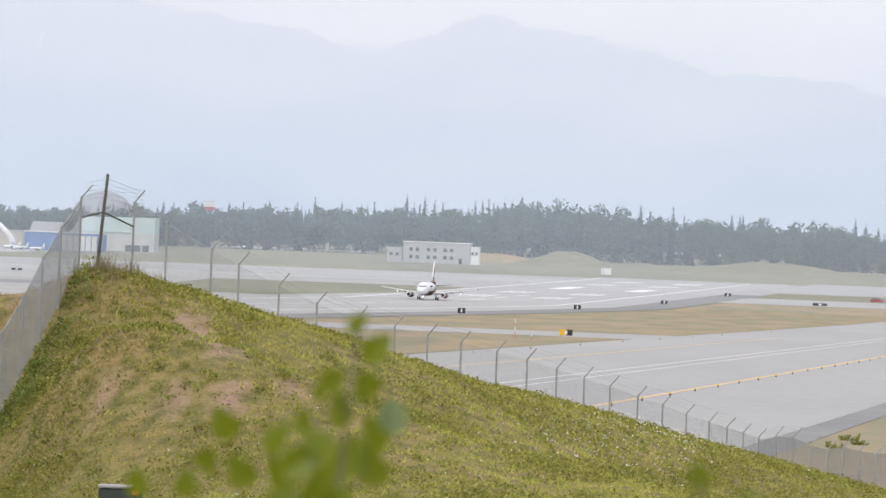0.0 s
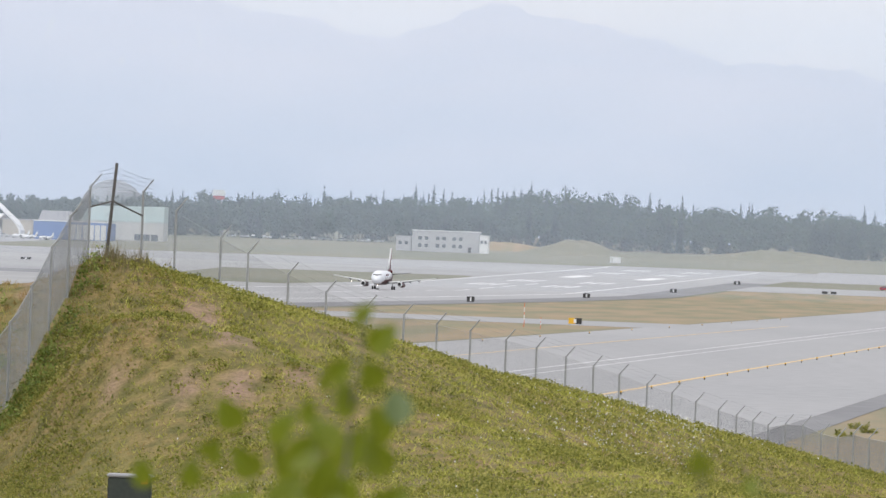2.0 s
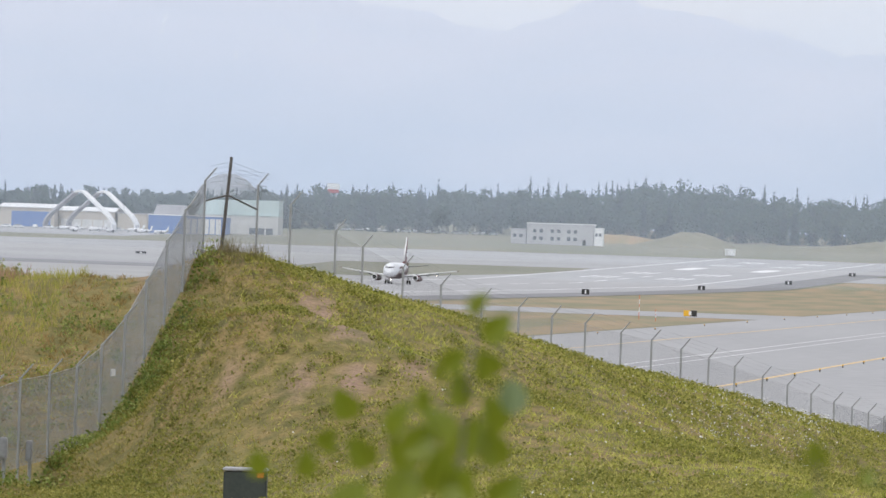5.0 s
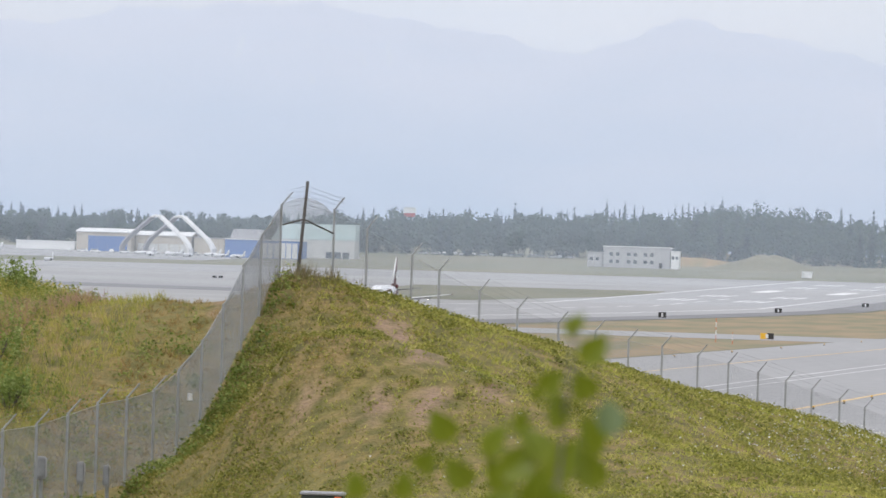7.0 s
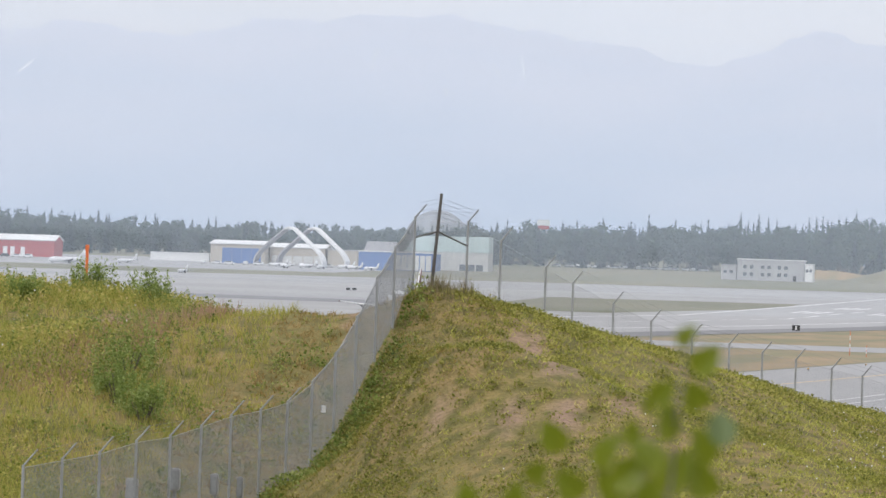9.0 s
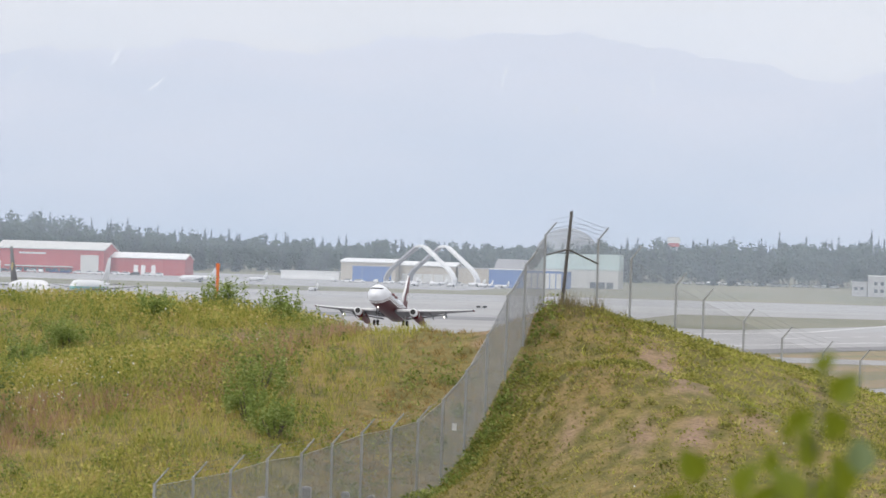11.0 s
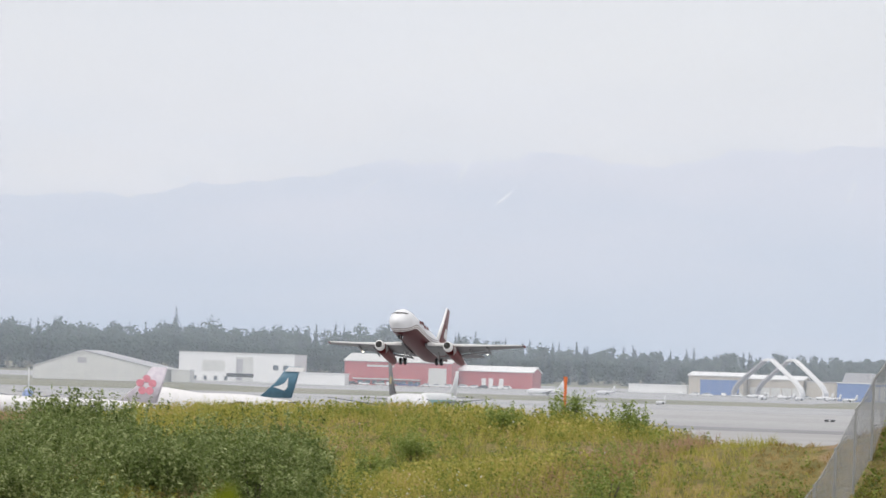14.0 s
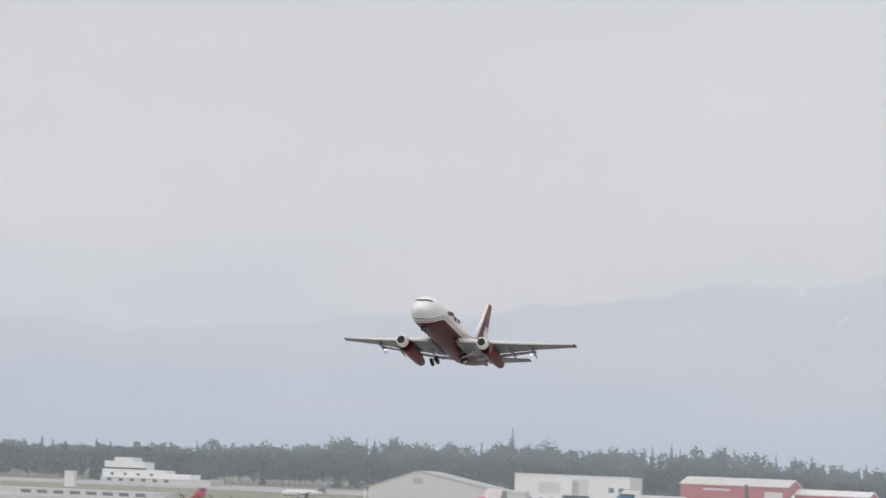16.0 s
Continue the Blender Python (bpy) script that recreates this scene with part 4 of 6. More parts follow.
# ---- plants on the bank ----
def blades(rng, x, y, h, w, per, lean=0.5):
    """Tufts of grass blades standing on the bank."""
    n = len(x)
    z = land(x, y)
    root = np.repeat(np.stack([x, y, z - 0.03], 1), per, 0)
    root[:, :2] += rng.normal(0, 0.05, (n * per, 2)) * (1 + 2 * np.repeat(h, per)[:, None])
    hh = np.repeat(h, per) * rng.uniform(0.5, 1.2, n * per)
    a = rng.uniform(0, 2 * np.pi, n * per)
    b = rng.uniform(0, 2 * np.pi, n * per)
    side = np.stack([np.cos(a), np.sin(a), np.zeros(n * per)], 1) * (w * rng.uniform(0.6, 1.4, n * per))[:, None]
    tip = np.stack([np.cos(b) * lean * hh, np.sin(b) * lean * hh, hh], 1)
    v = np.stack([root - side, root + side, root + tip], 1).reshape(-1, 3)
    return v, np.arange(len(v)).reshape(-1, 3)


def scatter(rng, n, x0, x1, y0, y1, keep):
    x, y = rng.uniform(x0, x1, n), rng.uniform(y0, y1, n)
    k = keep(x, y)
    return x[k], y[k]


def fence_x(y):
    ys = [p[1] for p in FENCE_LEFT][::-1]
    return np.interp(y, ys, [p[0] for p in FENCE_LEFT][::-1])


def patchy(x, y, s, seed):
    return np.array([noise.noise((a * s + seed, b * s * 0.35, seed)) for a, b in zip(x, y)])


def build_plants():
    rng = np.random.default_rng(21)
    # mown bank: short weeds and low leaves
    x, y = scatter(rng, 135000, -27, 8, 90, 262, lambda x, y: (x > fence_x(y) + 0.1) & (x > -25 + (y - 190) * 0.12))
    ex, ey = scatter(rng, 60000, -24.5, -12, 138, 189, lambda x, y: (x > fence_x(y) + 0.1) & (rng.uniform(size=len(x)) < 0.75 * (1 - ease(x - fence_x(y), 1.5, 8.5))))
    x, y = np.concatenate([x, ex]), np.concatenate([y, ey])
    ok = rng.uniform(size=len(x)) > 1.0 * bare(x, y)
    x, y = x[ok], y[ok]
    lush = rng.uniform(size=len(x)) < ease(x / y, -0.118, -0.078)
    for side, mat, h, label in ((~lush, M_TURF_BLADES, 0.14, "short olive mown grass and weeds on the bank"), (lush, M_LUSH, 0.19, "fresh yellow-green grass on the bank's flank")):
        v, f = blades(rng, x[side], y[side], rng.uniform(0.05, h, side.sum()), 0.016, 4, 0.9)
        tagged(mesh_of("mown_grass", v, f, (mat,)), label, "grass", kind="stuff")
    p = patchy(x, y, 0.35, 3.0)
    k = rng.uniform(size=len(x)) < np.clip(0.42 + 1.7 * p, 0.03, 0.95) * (1 - bare(x, y))
    c = np.stack([x[k], y[k], land(x[k], y[k]) + rng.uniform(0.03, 0.13, k.sum())], 1)
    c = np.repeat(c, 4, 0) + rng.normal(0, 0.1, (4 * k.sum(), 3)) * (1, 1, 0.35)
    v, f = clumps(rng, c, 0.036, 0.8)
    tagged(mesh_of("clover_leaves", v, f, (M_CLOVER,)), "low green clover leaves among the mown grass", "weeds", kind="stuff")
    # dark leafy growth at the foot of the fence and weeds at the corner
    fy = rng.uniform(142, 188, 9000)
    fy = fy[patchy(fy * 3, fy, 0.9, 2.0) > -0.05]
    nf = len(fy)
    fx = fence_x(fy) + 0.12 + np.abs(rng.normal(0, 0.42, nf))
    c = np.stack([fx, fy, land(fx, fy) + rng.uniform(0, 0.6, nf) ** 1.6], 1)
    v, f = clumps(rng, c, 0.052, 0.6)
    tagged(mesh_of("fence_weeds", v, f, (M_HERB,)), "green weeds along the fence foot", "weeds", kind="stuff")
    wx, wy = rng.normal(-20.3, 0.55, 480), rng.normal(188.4, 1.6, 480)
    v, f = blades(rng, wx, wy, rng.uniform(0.25, 0.7, 480), 0.012, 5, 0.3)
    tagged(mesh_of("corner_weeds", v, f, (M_WEED,)), "brownish tall weeds at the fence corner", "weeds", kind="stuff")
    # unmown slope beyond the fence
    x, y = scatter(rng, 66000, -66, -20, 140, 236, lambda x, y: (x < fence_x(y) - 0.2) & (x < -20 - (y - 185) * 0.12))
    ok = rng.uniform(size=len(x)) > 1.1 * bare(x, y)
    x, y = x[ok], y[ok]
    p = patchy(x, y, 0.18, 9.0)
    nearf = np.clip((fence_x(y) - x + 0.6) / 5, 0.3, 1)
    seedy = patchy(x, y, 0.22, 15.0) > 0.27
    v, f = blades(rng, x[seedy], y[seedy], rng.uniform(0.3, 0.7, seedy.sum()) * nearf[seedy], 0.011, 5, 0.4)
    tagged(mesh_of("seeding_grass", v, f, (M_SEED,)), "pinkish brown seeding grass in drifts on the slope", "grass", kind="stuff")
    tall = (0.22 + 0.55 * np.clip(p + 0.35, 0, 1)) * rng.uniform(0.6, 1.2, len(x)) * nearf
    gap = fence_x(y) - x
    cut = (gap < 3.4 + 1.2 * patchy(x, y, 0.5, 41.0)) & (y > 158) & (rng.uniform(size=len(x)) < 0.85)
    v, f = blades(rng, x[~cut], y[~cut], tall[~cut], 0.013, 6, 0.45)
    tagged(mesh_of("tall_grass", v, f, (M_TALL_GRASS,)), "tall yellow-green uncut grass on the slope", "grass", kind="stuff")
    v, f = blades(rng, x[cut], y[cut], rng.uniform(0.08, 0.22, cut.sum()), 0.016, 7, 0.8)
    tagged(mesh_of("dry_strip", v, f, (M_STRAW,)), "dry orange-brown cut grass along the fence", "grass", kind="stuff")
    k = (p > 0.08) & ((x < -26.5) | (y < 184))
    c = np.repeat(np.stack([x[k], y[k], land(x[k], y[k])], 1), 4, 0)
    c += rng.normal(0, 0.16, c.shape) * (1, 1, 0) + np.stack([np.zeros(len(c)), np.zeros(len(c)), rng.uniform(0.05, 0.55, len(c))], 1) * np.repeat(nearf[k], 4)[:, None]
    v, f = clumps(rng, c, 0.052, 0.6)
    tagged(mesh_of("slope_weeds", v, f, (M_TALL_GRASS,)), "leafy weeds among the tall grass", "weeds", kind="stuff")
    # bushy weed clumps that break up both slopes
    for name, n, x0, x1, y0, y1, hh, size, mat, label, keep in (
            ("weed_clumps", 2700, -25, 6, 120, 256, 0.2, 0.04, M_CLOVER, "leafy weed clumps on the mown bank", lambda x, y: x > fence_x(y) + 0.3),
            ("slope_clumps", 2300, -60, -21, 150, 228, 0.42, 0.04, M_HERB, "leafy weed clumps on the uncut slope", lambda x, y: (x < fence_x(y) - 0.7) & ((x < -27) | (y < 184)) & (x < -21 - (y - 185) * 0.1))):
        cx, cy = scatter(rng, n, x0, x1, y0, y1, keep)
        rad = rng.uniform(0.15, 0.5, len(cx))
        px, py = np.repeat(cx, 42), np.repeat(cy, 42)
        a, q = rng.uniform(0, 6.28, len(px)), np.sqrt(rng.uniform(0, 1, len(px)))
        px, py = px + np.cos(a) * q * np.repeat(rad, 42), py + np.sin(a) * q * np.repeat(rad, 42)
        c = np.stack([px, py, land(px, py) + rng.uniform(0.02, hh, len(px)) * (1.1 - q * q)], 1)
        v, f = clumps(rng, c, size, 0.7)
        tagged(mesh_of(name, v, f, (mat,)), label, "weeds", kind="stuff")
    # leafy upright stems that stand out of the grass, thick along the crest
    sx, sy = scatter(rng, 2600, -58, -23, 176, 222, lambda x, y: (x < fence_x(np.minimum(y, 186)) - 2) & (x < -23 - (y - 185) * 0.12) & ((x < -27) | (y < 183)) & (patchy(x, y, 0.3, 31.0) > -0.05))
    sh = rng.uniform(0.35, 0.85, len(sx))
    m = 26
    t = rng.uniform(0.1, 1, (len(sx), m))
    spread = 0.10 * (1.1 - t)
    c = np.stack([sx[:, None] + rng.normal(0, 1, t.shape) * spread, sy[:, None] + rng.normal(0, 1, t.shape) * spread, (land(sx, sy) + 0.0)[:, None] + t * sh[:, None]], -1).reshape(-1, 3)
    v, f = clumps(rng, c, 0.042, 0.4)
    tagged(mesh_of("leafy_stems", v, f, (M_HERB,)), "upright leafy green stems above the tall grass", "weeds", kind="stuff")
    # white blossoms, thick on the lower bank and sparse on the slope
    fl = []
    for cx, cy, sx, sy, n in ((-6.1, 191, 0.5, 5, 130), (-5.2, 203, 0.6, 6, 120), (-3.6, 201, 0.6, 6, 150), (-4.6, 205, 1.6, 16, 420), (-7.5, 190, 1.2, 12, 160), (-2.5, 222, 1.2, 10, 260), (-9.5, 150, 3.0, 12, 120), (-34, 176, 1.2, 4, 160), (-40, 205, 6, 10, 90)):
        a, b = rng.normal(cx, sx, n), rng.normal(cy, sy, n)
        fl.append(np.stack([a, b, land(a, b) + rng.uniform(0.12, 0.3, n) * (2.2 if cx < -20 else 1)], 1))
    v, f = clumps(rng, np.concatenate(fl), 0.023, 1.0)
    tagged(mesh_of("white_flowers", v, f, (M_FLOWER,)), "small white wild flowers in the grass", "flowers", kind="stuff")


def bush_parts(root, rng, w, h, n, leaf, mat, shoots=16):
    bm = bmesh.new()
    for k in range(9):
        a, s = rng.uniform(0, 6.28), rng.uniform(0.2, 0.9)
        rod(bm, (0, 0, -0.2), (math.cos(a) * w * s * 0.7, math.sin(a) * w * s * 0.7, h * rng.uniform(0.55, 0.95)), 0.025, 0.008, 5)
    part("stem", bm, M_TRUNK, root)
    lobes = rng.uniform(-1, 1, (16, 3)) * (w * 0.75, w * 0.75, h * 0.36) + (0, 0, h * 0.5)
    k = rng.integers(0, 16, n)
    d = rng.normal(size=(n, 3))
    d /= np.linalg.norm(d, axis=1)[:, None]
    c = lobes[k] + d * (w * 0.32, w * 0.32, h * 0.2) * rng.uniform(0.35, 1.1, (n, 1))
    c = c[c[:, 2] > 0]
    sp = rng.integers(0, 16, n // 8)
    c = np.concatenate([c, lobes[sp] * (1, 1, 0) + np.stack([rng.normal(0, 0.12, len(sp)), rng.normal(0, 0.12, len(sp)), h * rng.uniform(0.75, 1.2, len(sp))], 1)])
    for k in range(shoots):
        a, s, m = rng.uniform(0, 6.28), rng.uniform(0.1, 1.05), 40
        t = rng.uniform(0.35, 1, m)
        base = np.array([math.cos(a) * w * s, math.sin(a) * w * s, 0])
        tip = np.array([base[0] * 0.3, base[1] * 0.3, h * rng.choice((0.75, 0.95, 1.1, 1.3, 1.55))])
        c = np.concatenate([c, base + tip * t[:, None] + rng.normal(0, 0.05, (m, 3))])
    v, f = clumps(rng, c, leaf, 0.42)
    mesh_of("foliage", v, f, (mat,), parent=root)


def build_bushes():
    rng = np.random.default_rng(5)
    spots = ((-37.6, 174.0, 1.7, 3.6), (-35.4, 170.4, 1.5, 3.2), (-37.8, 178.0, 1.6, 3.2), (-43.6, 175, 2.0, 2.7), (-41.4, 178, 1.9, 2.6), (-39.4, 181, 1.5, 2.2), (-46.6, 182, 2.2, 3.0), (-44.0, 187, 2.0, 2.6), (-41.0, 168, 1.9, 2.5), (-38.4, 170, 1.6, 2.0), (-45.8, 169, 2.2, 3.0), (-49.4, 176, 2.4, 3.2),
             (-48.2, 191, 2.0, 2.3), (-39.3, 188, 1.2, 1.7), (-50.5, 184, 2.4, 3.0), (-53.5, 178, 2.4, 3.2), (-41.4, 199, 1.2, 1.4), (-44.6, 198, 1.3, 1.3), (-38.7, 197, 0.8, 1.0), (-28.3, 178.2, 1.2, 1.5), (-26.9, 172.4, 0.8, 1.1), (-28.0, 174.5, 0.9, 1.2), (-32.9, 211, 0.9, 1.1), (-35.6, 215, 0.9, 1.0), (-38.4, 202, 0.8, 0.9), (-28.2, 194, 0.5, 0.7), (-36.8, 209, 0.7, 0.8))
    spots += tuple((rng.uniform(-56, -37.5), rng.uniform(168, 200), rng.uniform(1.2, 2.0), rng.uniform(1.6, 2.3)) for _ in range(16))
    for x, y, w, h in spots:
        big = h > 1.6
        root = thing("willow_bush", pose(x, y, land_at(x, y) - 0.05, 0, 0, rng.uniform(0, 360)), "dense green willow bush on the grassy slope" if big else "small green shrub in the tall grass", "bush", "bushes on the slope")
        bush_parts(root, rng, w * 0.8, h * (0.56 if big else 0.8), int(620 * w * h) if big else 620, 0.058 if big else 0.05, M_BUSH if big else M_SHRUB, 90 if big else 34)


def build_edge_shrubs():
    rng = np.random.default_rng(8)
    for s, l, w, h in ((-352, 201.5, 1.2, 1.1), (-362, 202.5, 1.0, 0.9), (-371, 201.2, 1.4, 1.3), (-396, 203, 0.9, 0.8), (-420, 202, 1.1, 0.9), (-445, 206, 1.0, 0.8)):
        x, y = strip(s, l)
        root = thing("low_shrub", pose(x, y, -0.05), "low dry scrub at the taxiway edge", "bush", "taxiway shrubs")
        bush_parts(root, rng, w * 0.45, h * 0.25, 220, 0.06, M_CLOVER, 8)


build_plants()
build_bushes()
build_edge_shrubs()


# ---- a leafy sapling close before the lens ----
def leaf_mesh():
    """One heart-shaped leaf, folded along its rib."""
    out = ((0, 0), (0.28, 0.12), (0.42, 0.42), (0.3, 0.75), (0, 1.1), (-0.3, 0.75), (-0.42, 0.42), (-0.28, 0.12))
    v = [(x, z - 0.5, abs(x) * 0.35 + 0.06 * math.sin(z * 4)) for x, z in out] + [(0, -0.1, 0), (0, 0.25, 0)]
    f = [(0, 1, 8), (1, 2, 8), (2, 9, 8), (2, 3, 9), (3, 4, 9), (4, 5, 9), (5, 6, 9), (6, 8, 9), (6, 7, 8), (7, 0, 8)]
    me = bpy.data.meshes.new("leaf")
    me.from_pydata(v, [], f)
    me.materials.append(M_FRESH)
    return me


LEAF = leaf_mesh()
PALE_LEAF = LEAF.copy()
PALE_LEAF.materials[0] = M_LEAF_BACK
PX = 8.0 / 11261.0


def build_sprig(label, at, stem, leaves, seed, drop):
    """A twig with separate leaves. stem and leaves are offsets across and down, in small units."""
    rng = np.random.default_rng(seed)
    root = thing("leafy_twig", at, label, "branch")
    bm = bmesh.new()
    pts = [(a * PX, rng.uniform(-0.02, 0.02), -b * PX) for a, b in stem] + [(stem[-1][0] * PX, 0, -drop)]
    for k in range(len(pts) - 1):
        rod(bm, pts[k], pts[k + 1], 0.0015 + 0.0006 * k, 0.0018 + 0.0006 * k, 6)
    part("twig", bm, M_TRUNK, root)
    for k, (a, b, s) in enumerate(leaves):
        ob = new("leaf", PALE_LEAF if k == 6 else LEAF)
        ob.parent = root
        ob.matrix_basis = pose(a * PX, rng.uniform(-0.12, 0.12), -b * PX, 90 + rng.uniform(-45, 45), rng.uniform(-50, 50), rng.uniform(-50, 50)) @ Matrix.Scale(s * PX * 0.86, 4)
    return root


TWIG = build_sprig("blurred fresh green leaves on a sapling close by", pose(-0.5526, 7.9809, 8.9274),
                   ((0, 0), (-10, 120), (-20, 250), (-40, 420)),
                   ((0, 0, 55), (28, 42, 75), (-35, 100, 70), (8, 108, 80), (-62, 125, 55), (-32, 150, 85), (70, 160, 80), (20, 200, 95), (-85, 175, 60), (-235, 185, 80), (-60, 215, 90), (-140, 215, 90), (-20, 245, 100), (-90, 245, 90),
                    (-255, 250, 75), (-190, 265, 80), (-130, 270, 90), (30, 255, 85), (-50, 290, 100), (-365, 290, 60), (-290, 290, 60), (-10, 320, 110), (-120, 330, 110), (60, 330, 90), (-200, 350, 100)), 4, 1.6)
TWIG_LOW = build_sprig("blurred fresh green leaves of a sapling beside the lens", pose(-1.6112, 7.3249, 8.8524),
                       ((0, 0), (-20, 120), (-30, 260)), ((0, 0, 130), (-35, 60, 120), (140, 95, 110), (-60, 110, 120), (110, 150, 90), (30, 190, 110), (-90, 190, 130)), 6, 1.55)
TWIG_RIGHT = build_sprig("a few blurred green leaves low before the lens", pose(-0.1006, 6.9993, 8.783), ((0, 0), (10, 80), (20, 200)), ((0, 0, 60), (-15, 75, 70), (60, 95, 70), (80, 30, 40)), 8, 1.5)


# ---- parked and taxiing airliners ----
def plain_hull(name, top, belly, line):
    return livery(name, [(60, line - 0.1, 50, line, 0.0, belly)], top)


def airliner(name, m, label, L, span, dia, tail_z, hull, fin_mats, engines=2, group="", hump=None, rear=False):
    """A standing airliner of length L. x forward, origin on the ground under the wings."""
    root = thing(name, m, label, "airplane", group)
    zc = dia * 0.5 + 0.055 * L * 0.55
    nose, tail = 0.52 * L, -0.48 * L
    loft("fuselage", hull_rings(nose, tail, dia, dia * 1.06, zc, 1, 20, hump), hull, root)
    top = zc + dia * 0.5
    fh = tail_z - top
    bm_mat, mark = fin_mats
    fin = loft("fin", fin_rings(((top - 0.5, tail + 0.24 * L, tail + 0.045 * L, 0.03 * dia + 0.1), (top + fh * 0.45, tail + 0.145 * L, tail + 0.02 * L, 0.1 + 0.02 * dia), (tail_z, tail + 0.075 * L, tail - 0.005 * L, 0.08))), bm_mat, root)
    if mark:
        for y in (1, -1):
            bm = bmesh.new()
            for outline in mark[1]:
                if len(outline) > 3:
                    prism(bm, [(tail + 0.1 * L - u * fh, top + w * fh) for u, w in outline], y * (0.15 + 0.03 * dia) - 0.03, y * (0.15 + 0.03 * dia) + 0.03)
                    continue
                u, w, r = outline
                bmesh.ops.create_cone(bm, cap_ends=True, segments=14, radius1=r * fh, radius2=r * fh, depth=0.06, matrix=pose(tail + 0.1 * L - u * fh, y * (0.16 + 0.03 * dia), top + w * fh, 90))
            part("tail_emblem", bm, mark[0], fin, "plain coloured tail emblem")
    for y in (1, -1):
        st = ((y * dia * 0.35, 0.14 * L, -0.10 * L, zc - dia * 0.25, 0.11 * dia), (y * span * 0.2, 0.04 * L, -0.09 * L, zc - dia * 0.1, 0.07 * dia), (y * span * 0.49, -0.12 * L, -0.16 * L, zc + dia * 0.2, 0.02 * dia))
        w = loft("wing", wing_rings(st), M_WING, root)
        spots = (0.17, 0.32) if engines == 4 else (0.17,)
        for q in (() if rear else spots):
            bm = bmesh.new()
            ex = 0.1 * L - q * 0.28 * L
            rod(bm, (ex + 0.045 * L, y * span * q, zc - dia * 0.48), (ex - 0.05 * L, y * span * q, zc - dia * 0.5), 0.19 * dia, 0.11 * dia, 14)
            e = part("engine", bm, M_WHITE, root, smooth=True)
            bm = bmesh.new()
            bmesh.ops.create_cone(bm, cap_ends=True, segments=14, radius1=0.15 * dia, radius2=0.15 * dia, depth=0.05, matrix=pose(ex + 0.046 * L, y * span * q, zc - dia * 0.48, 0, 90, 0))
            part("intake", bm, M_DARK, e)
        if rear:
            bm = bmesh.new()
            rod(bm, (tail + 0.27 * L, y * dia * 0.75, zc + 0.1 * dia), (tail + 0.12 * L, y * dia * 0.72, zc + 0.15 * dia), 0.22 * dia, 0.15 * dia, 12)
            part("engine", bm, M_WHITE, root, smooth=True)
        tz = tail_z - 0.2 if rear else zc + dia * 0.2
        loft("tailplane", wing_rings(((y * 0.3, tail + 0.1 * L, tail + 0.01 * L, tz, 0.05 * dia), (y * span * 0.17, tail + 0.03 * L, tail - 0.02 * L, tz + 0.3, 0.02 * dia))), M_WING, root)
        g = new("main_gear")
        g.parent = root
        bm = bmesh.new()
        rod(bm, (-0.03 * L, y * dia * 0.55, zc - dia * 0.3), (-0.03 * L, y * dia * 0.6, 0.4), 0.15, sides=8)
        part("strut", bm, M_STEEL, g)
        wheel(g, -0.03 * L, y * dia * 0.6, 0.55, 0.55, 0.8)
    bm = bmesh.new()
    rod(bm, (0.42 * L, 0, zc - dia * 0.3), (0.42 * L, 0, 0.3), 0.12, sides=8)
    ng = part("nose_strut", bm, M_STEEL, root)
    wheel(ng, 0.42 * L, 0, 0.4, 0.4, 0.5)
    bm = bmesh.new()
    box(bm, nose - 0.055 * L, nose - 0.035 * L, -dia * 0.26, dia * 0.26, zc + dia * 0.16, zc + dia * 0.27, 0.05)
    part("cockpit_window", bm, M_DARK, root)
    return root


def on_field(x, y, lift=0.12):
    return x, y, float(field_z(y)) + lift


H_WHITE = plain_hull("white_hull", (0.78, 0.78, 0.79), (0.72, 0.72, 0.74), 3.0)
H_TEAL = plain_hull("white_and_teal_hull", (0.78, 0.8, 0.8), (0.2, 0.42, 0.42), 3.3)
H_BLUE = plain_hull("blue_hull", (0.28, 0.36, 0.62), (0.6, 0.6, 0.66), 2.2)
M_LILAC = surface("lilac_tail", (0.58, 0.53, 0.62), (0.72, 0.69, 0.72), 0.15, 1, 0.4)
M_BLOSSOM = surface("pink_emblem", (0.62, 0.22, 0.28), (0.74, 0.32, 0.38), 0.3, 2, 0.4)
M_TEALTAIL = surface("dark_teal_tail", (0.06, 0.15, 0.21), (0.085, 0.19, 0.27), 0.2, 1, 0.4)
M_BROWNTAIL = surface("dark_brown_tail", (0.05, 0.045, 0.04), (0.08, 0.07, 0.06), 0.2, 1, 0.4)
M_GOLD = surface("gold_emblem", (0.5, 0.38, 0.1), (0.58, 0.44, 0.14), 0.3, 2, 0.4)
M_NAVY = surface("navy_tail", (0.04, 0.07, 0.2), (0.06, 0.1, 0.26), 0.2, 1, 0.4)
M_PALETEAL = surface("pale_teal_tail", (0.16, 0.24, 0.30), (0.22, 0.30, 0.35), 0.2, 1, 0.4)
M_SCARLET = surface("scarlet_tail", (0.33, 0.025, 0.045), (0.40, 0.04, 0.06), 0.2, 1, 0.4)
PETALS = [(0.19 * math.cos(a), 0.46 + 0.19 * math.sin(a), 0.115) for a in (0.3, 1.55, 2.8, 4.1, 5.3)]
airliner("jumbo_jet", pose(*on_field(-349.0, 1412), 0, 0, 192), "white wide-body freighter with lilac tail and pink blossom emblem", 46, 43, 3.7, 12.9, H_WHITE, (M_LILAC, (M_BLOSSOM, PETALS)), 4, "parked airliners", (0.03, 0.36, 0.25))
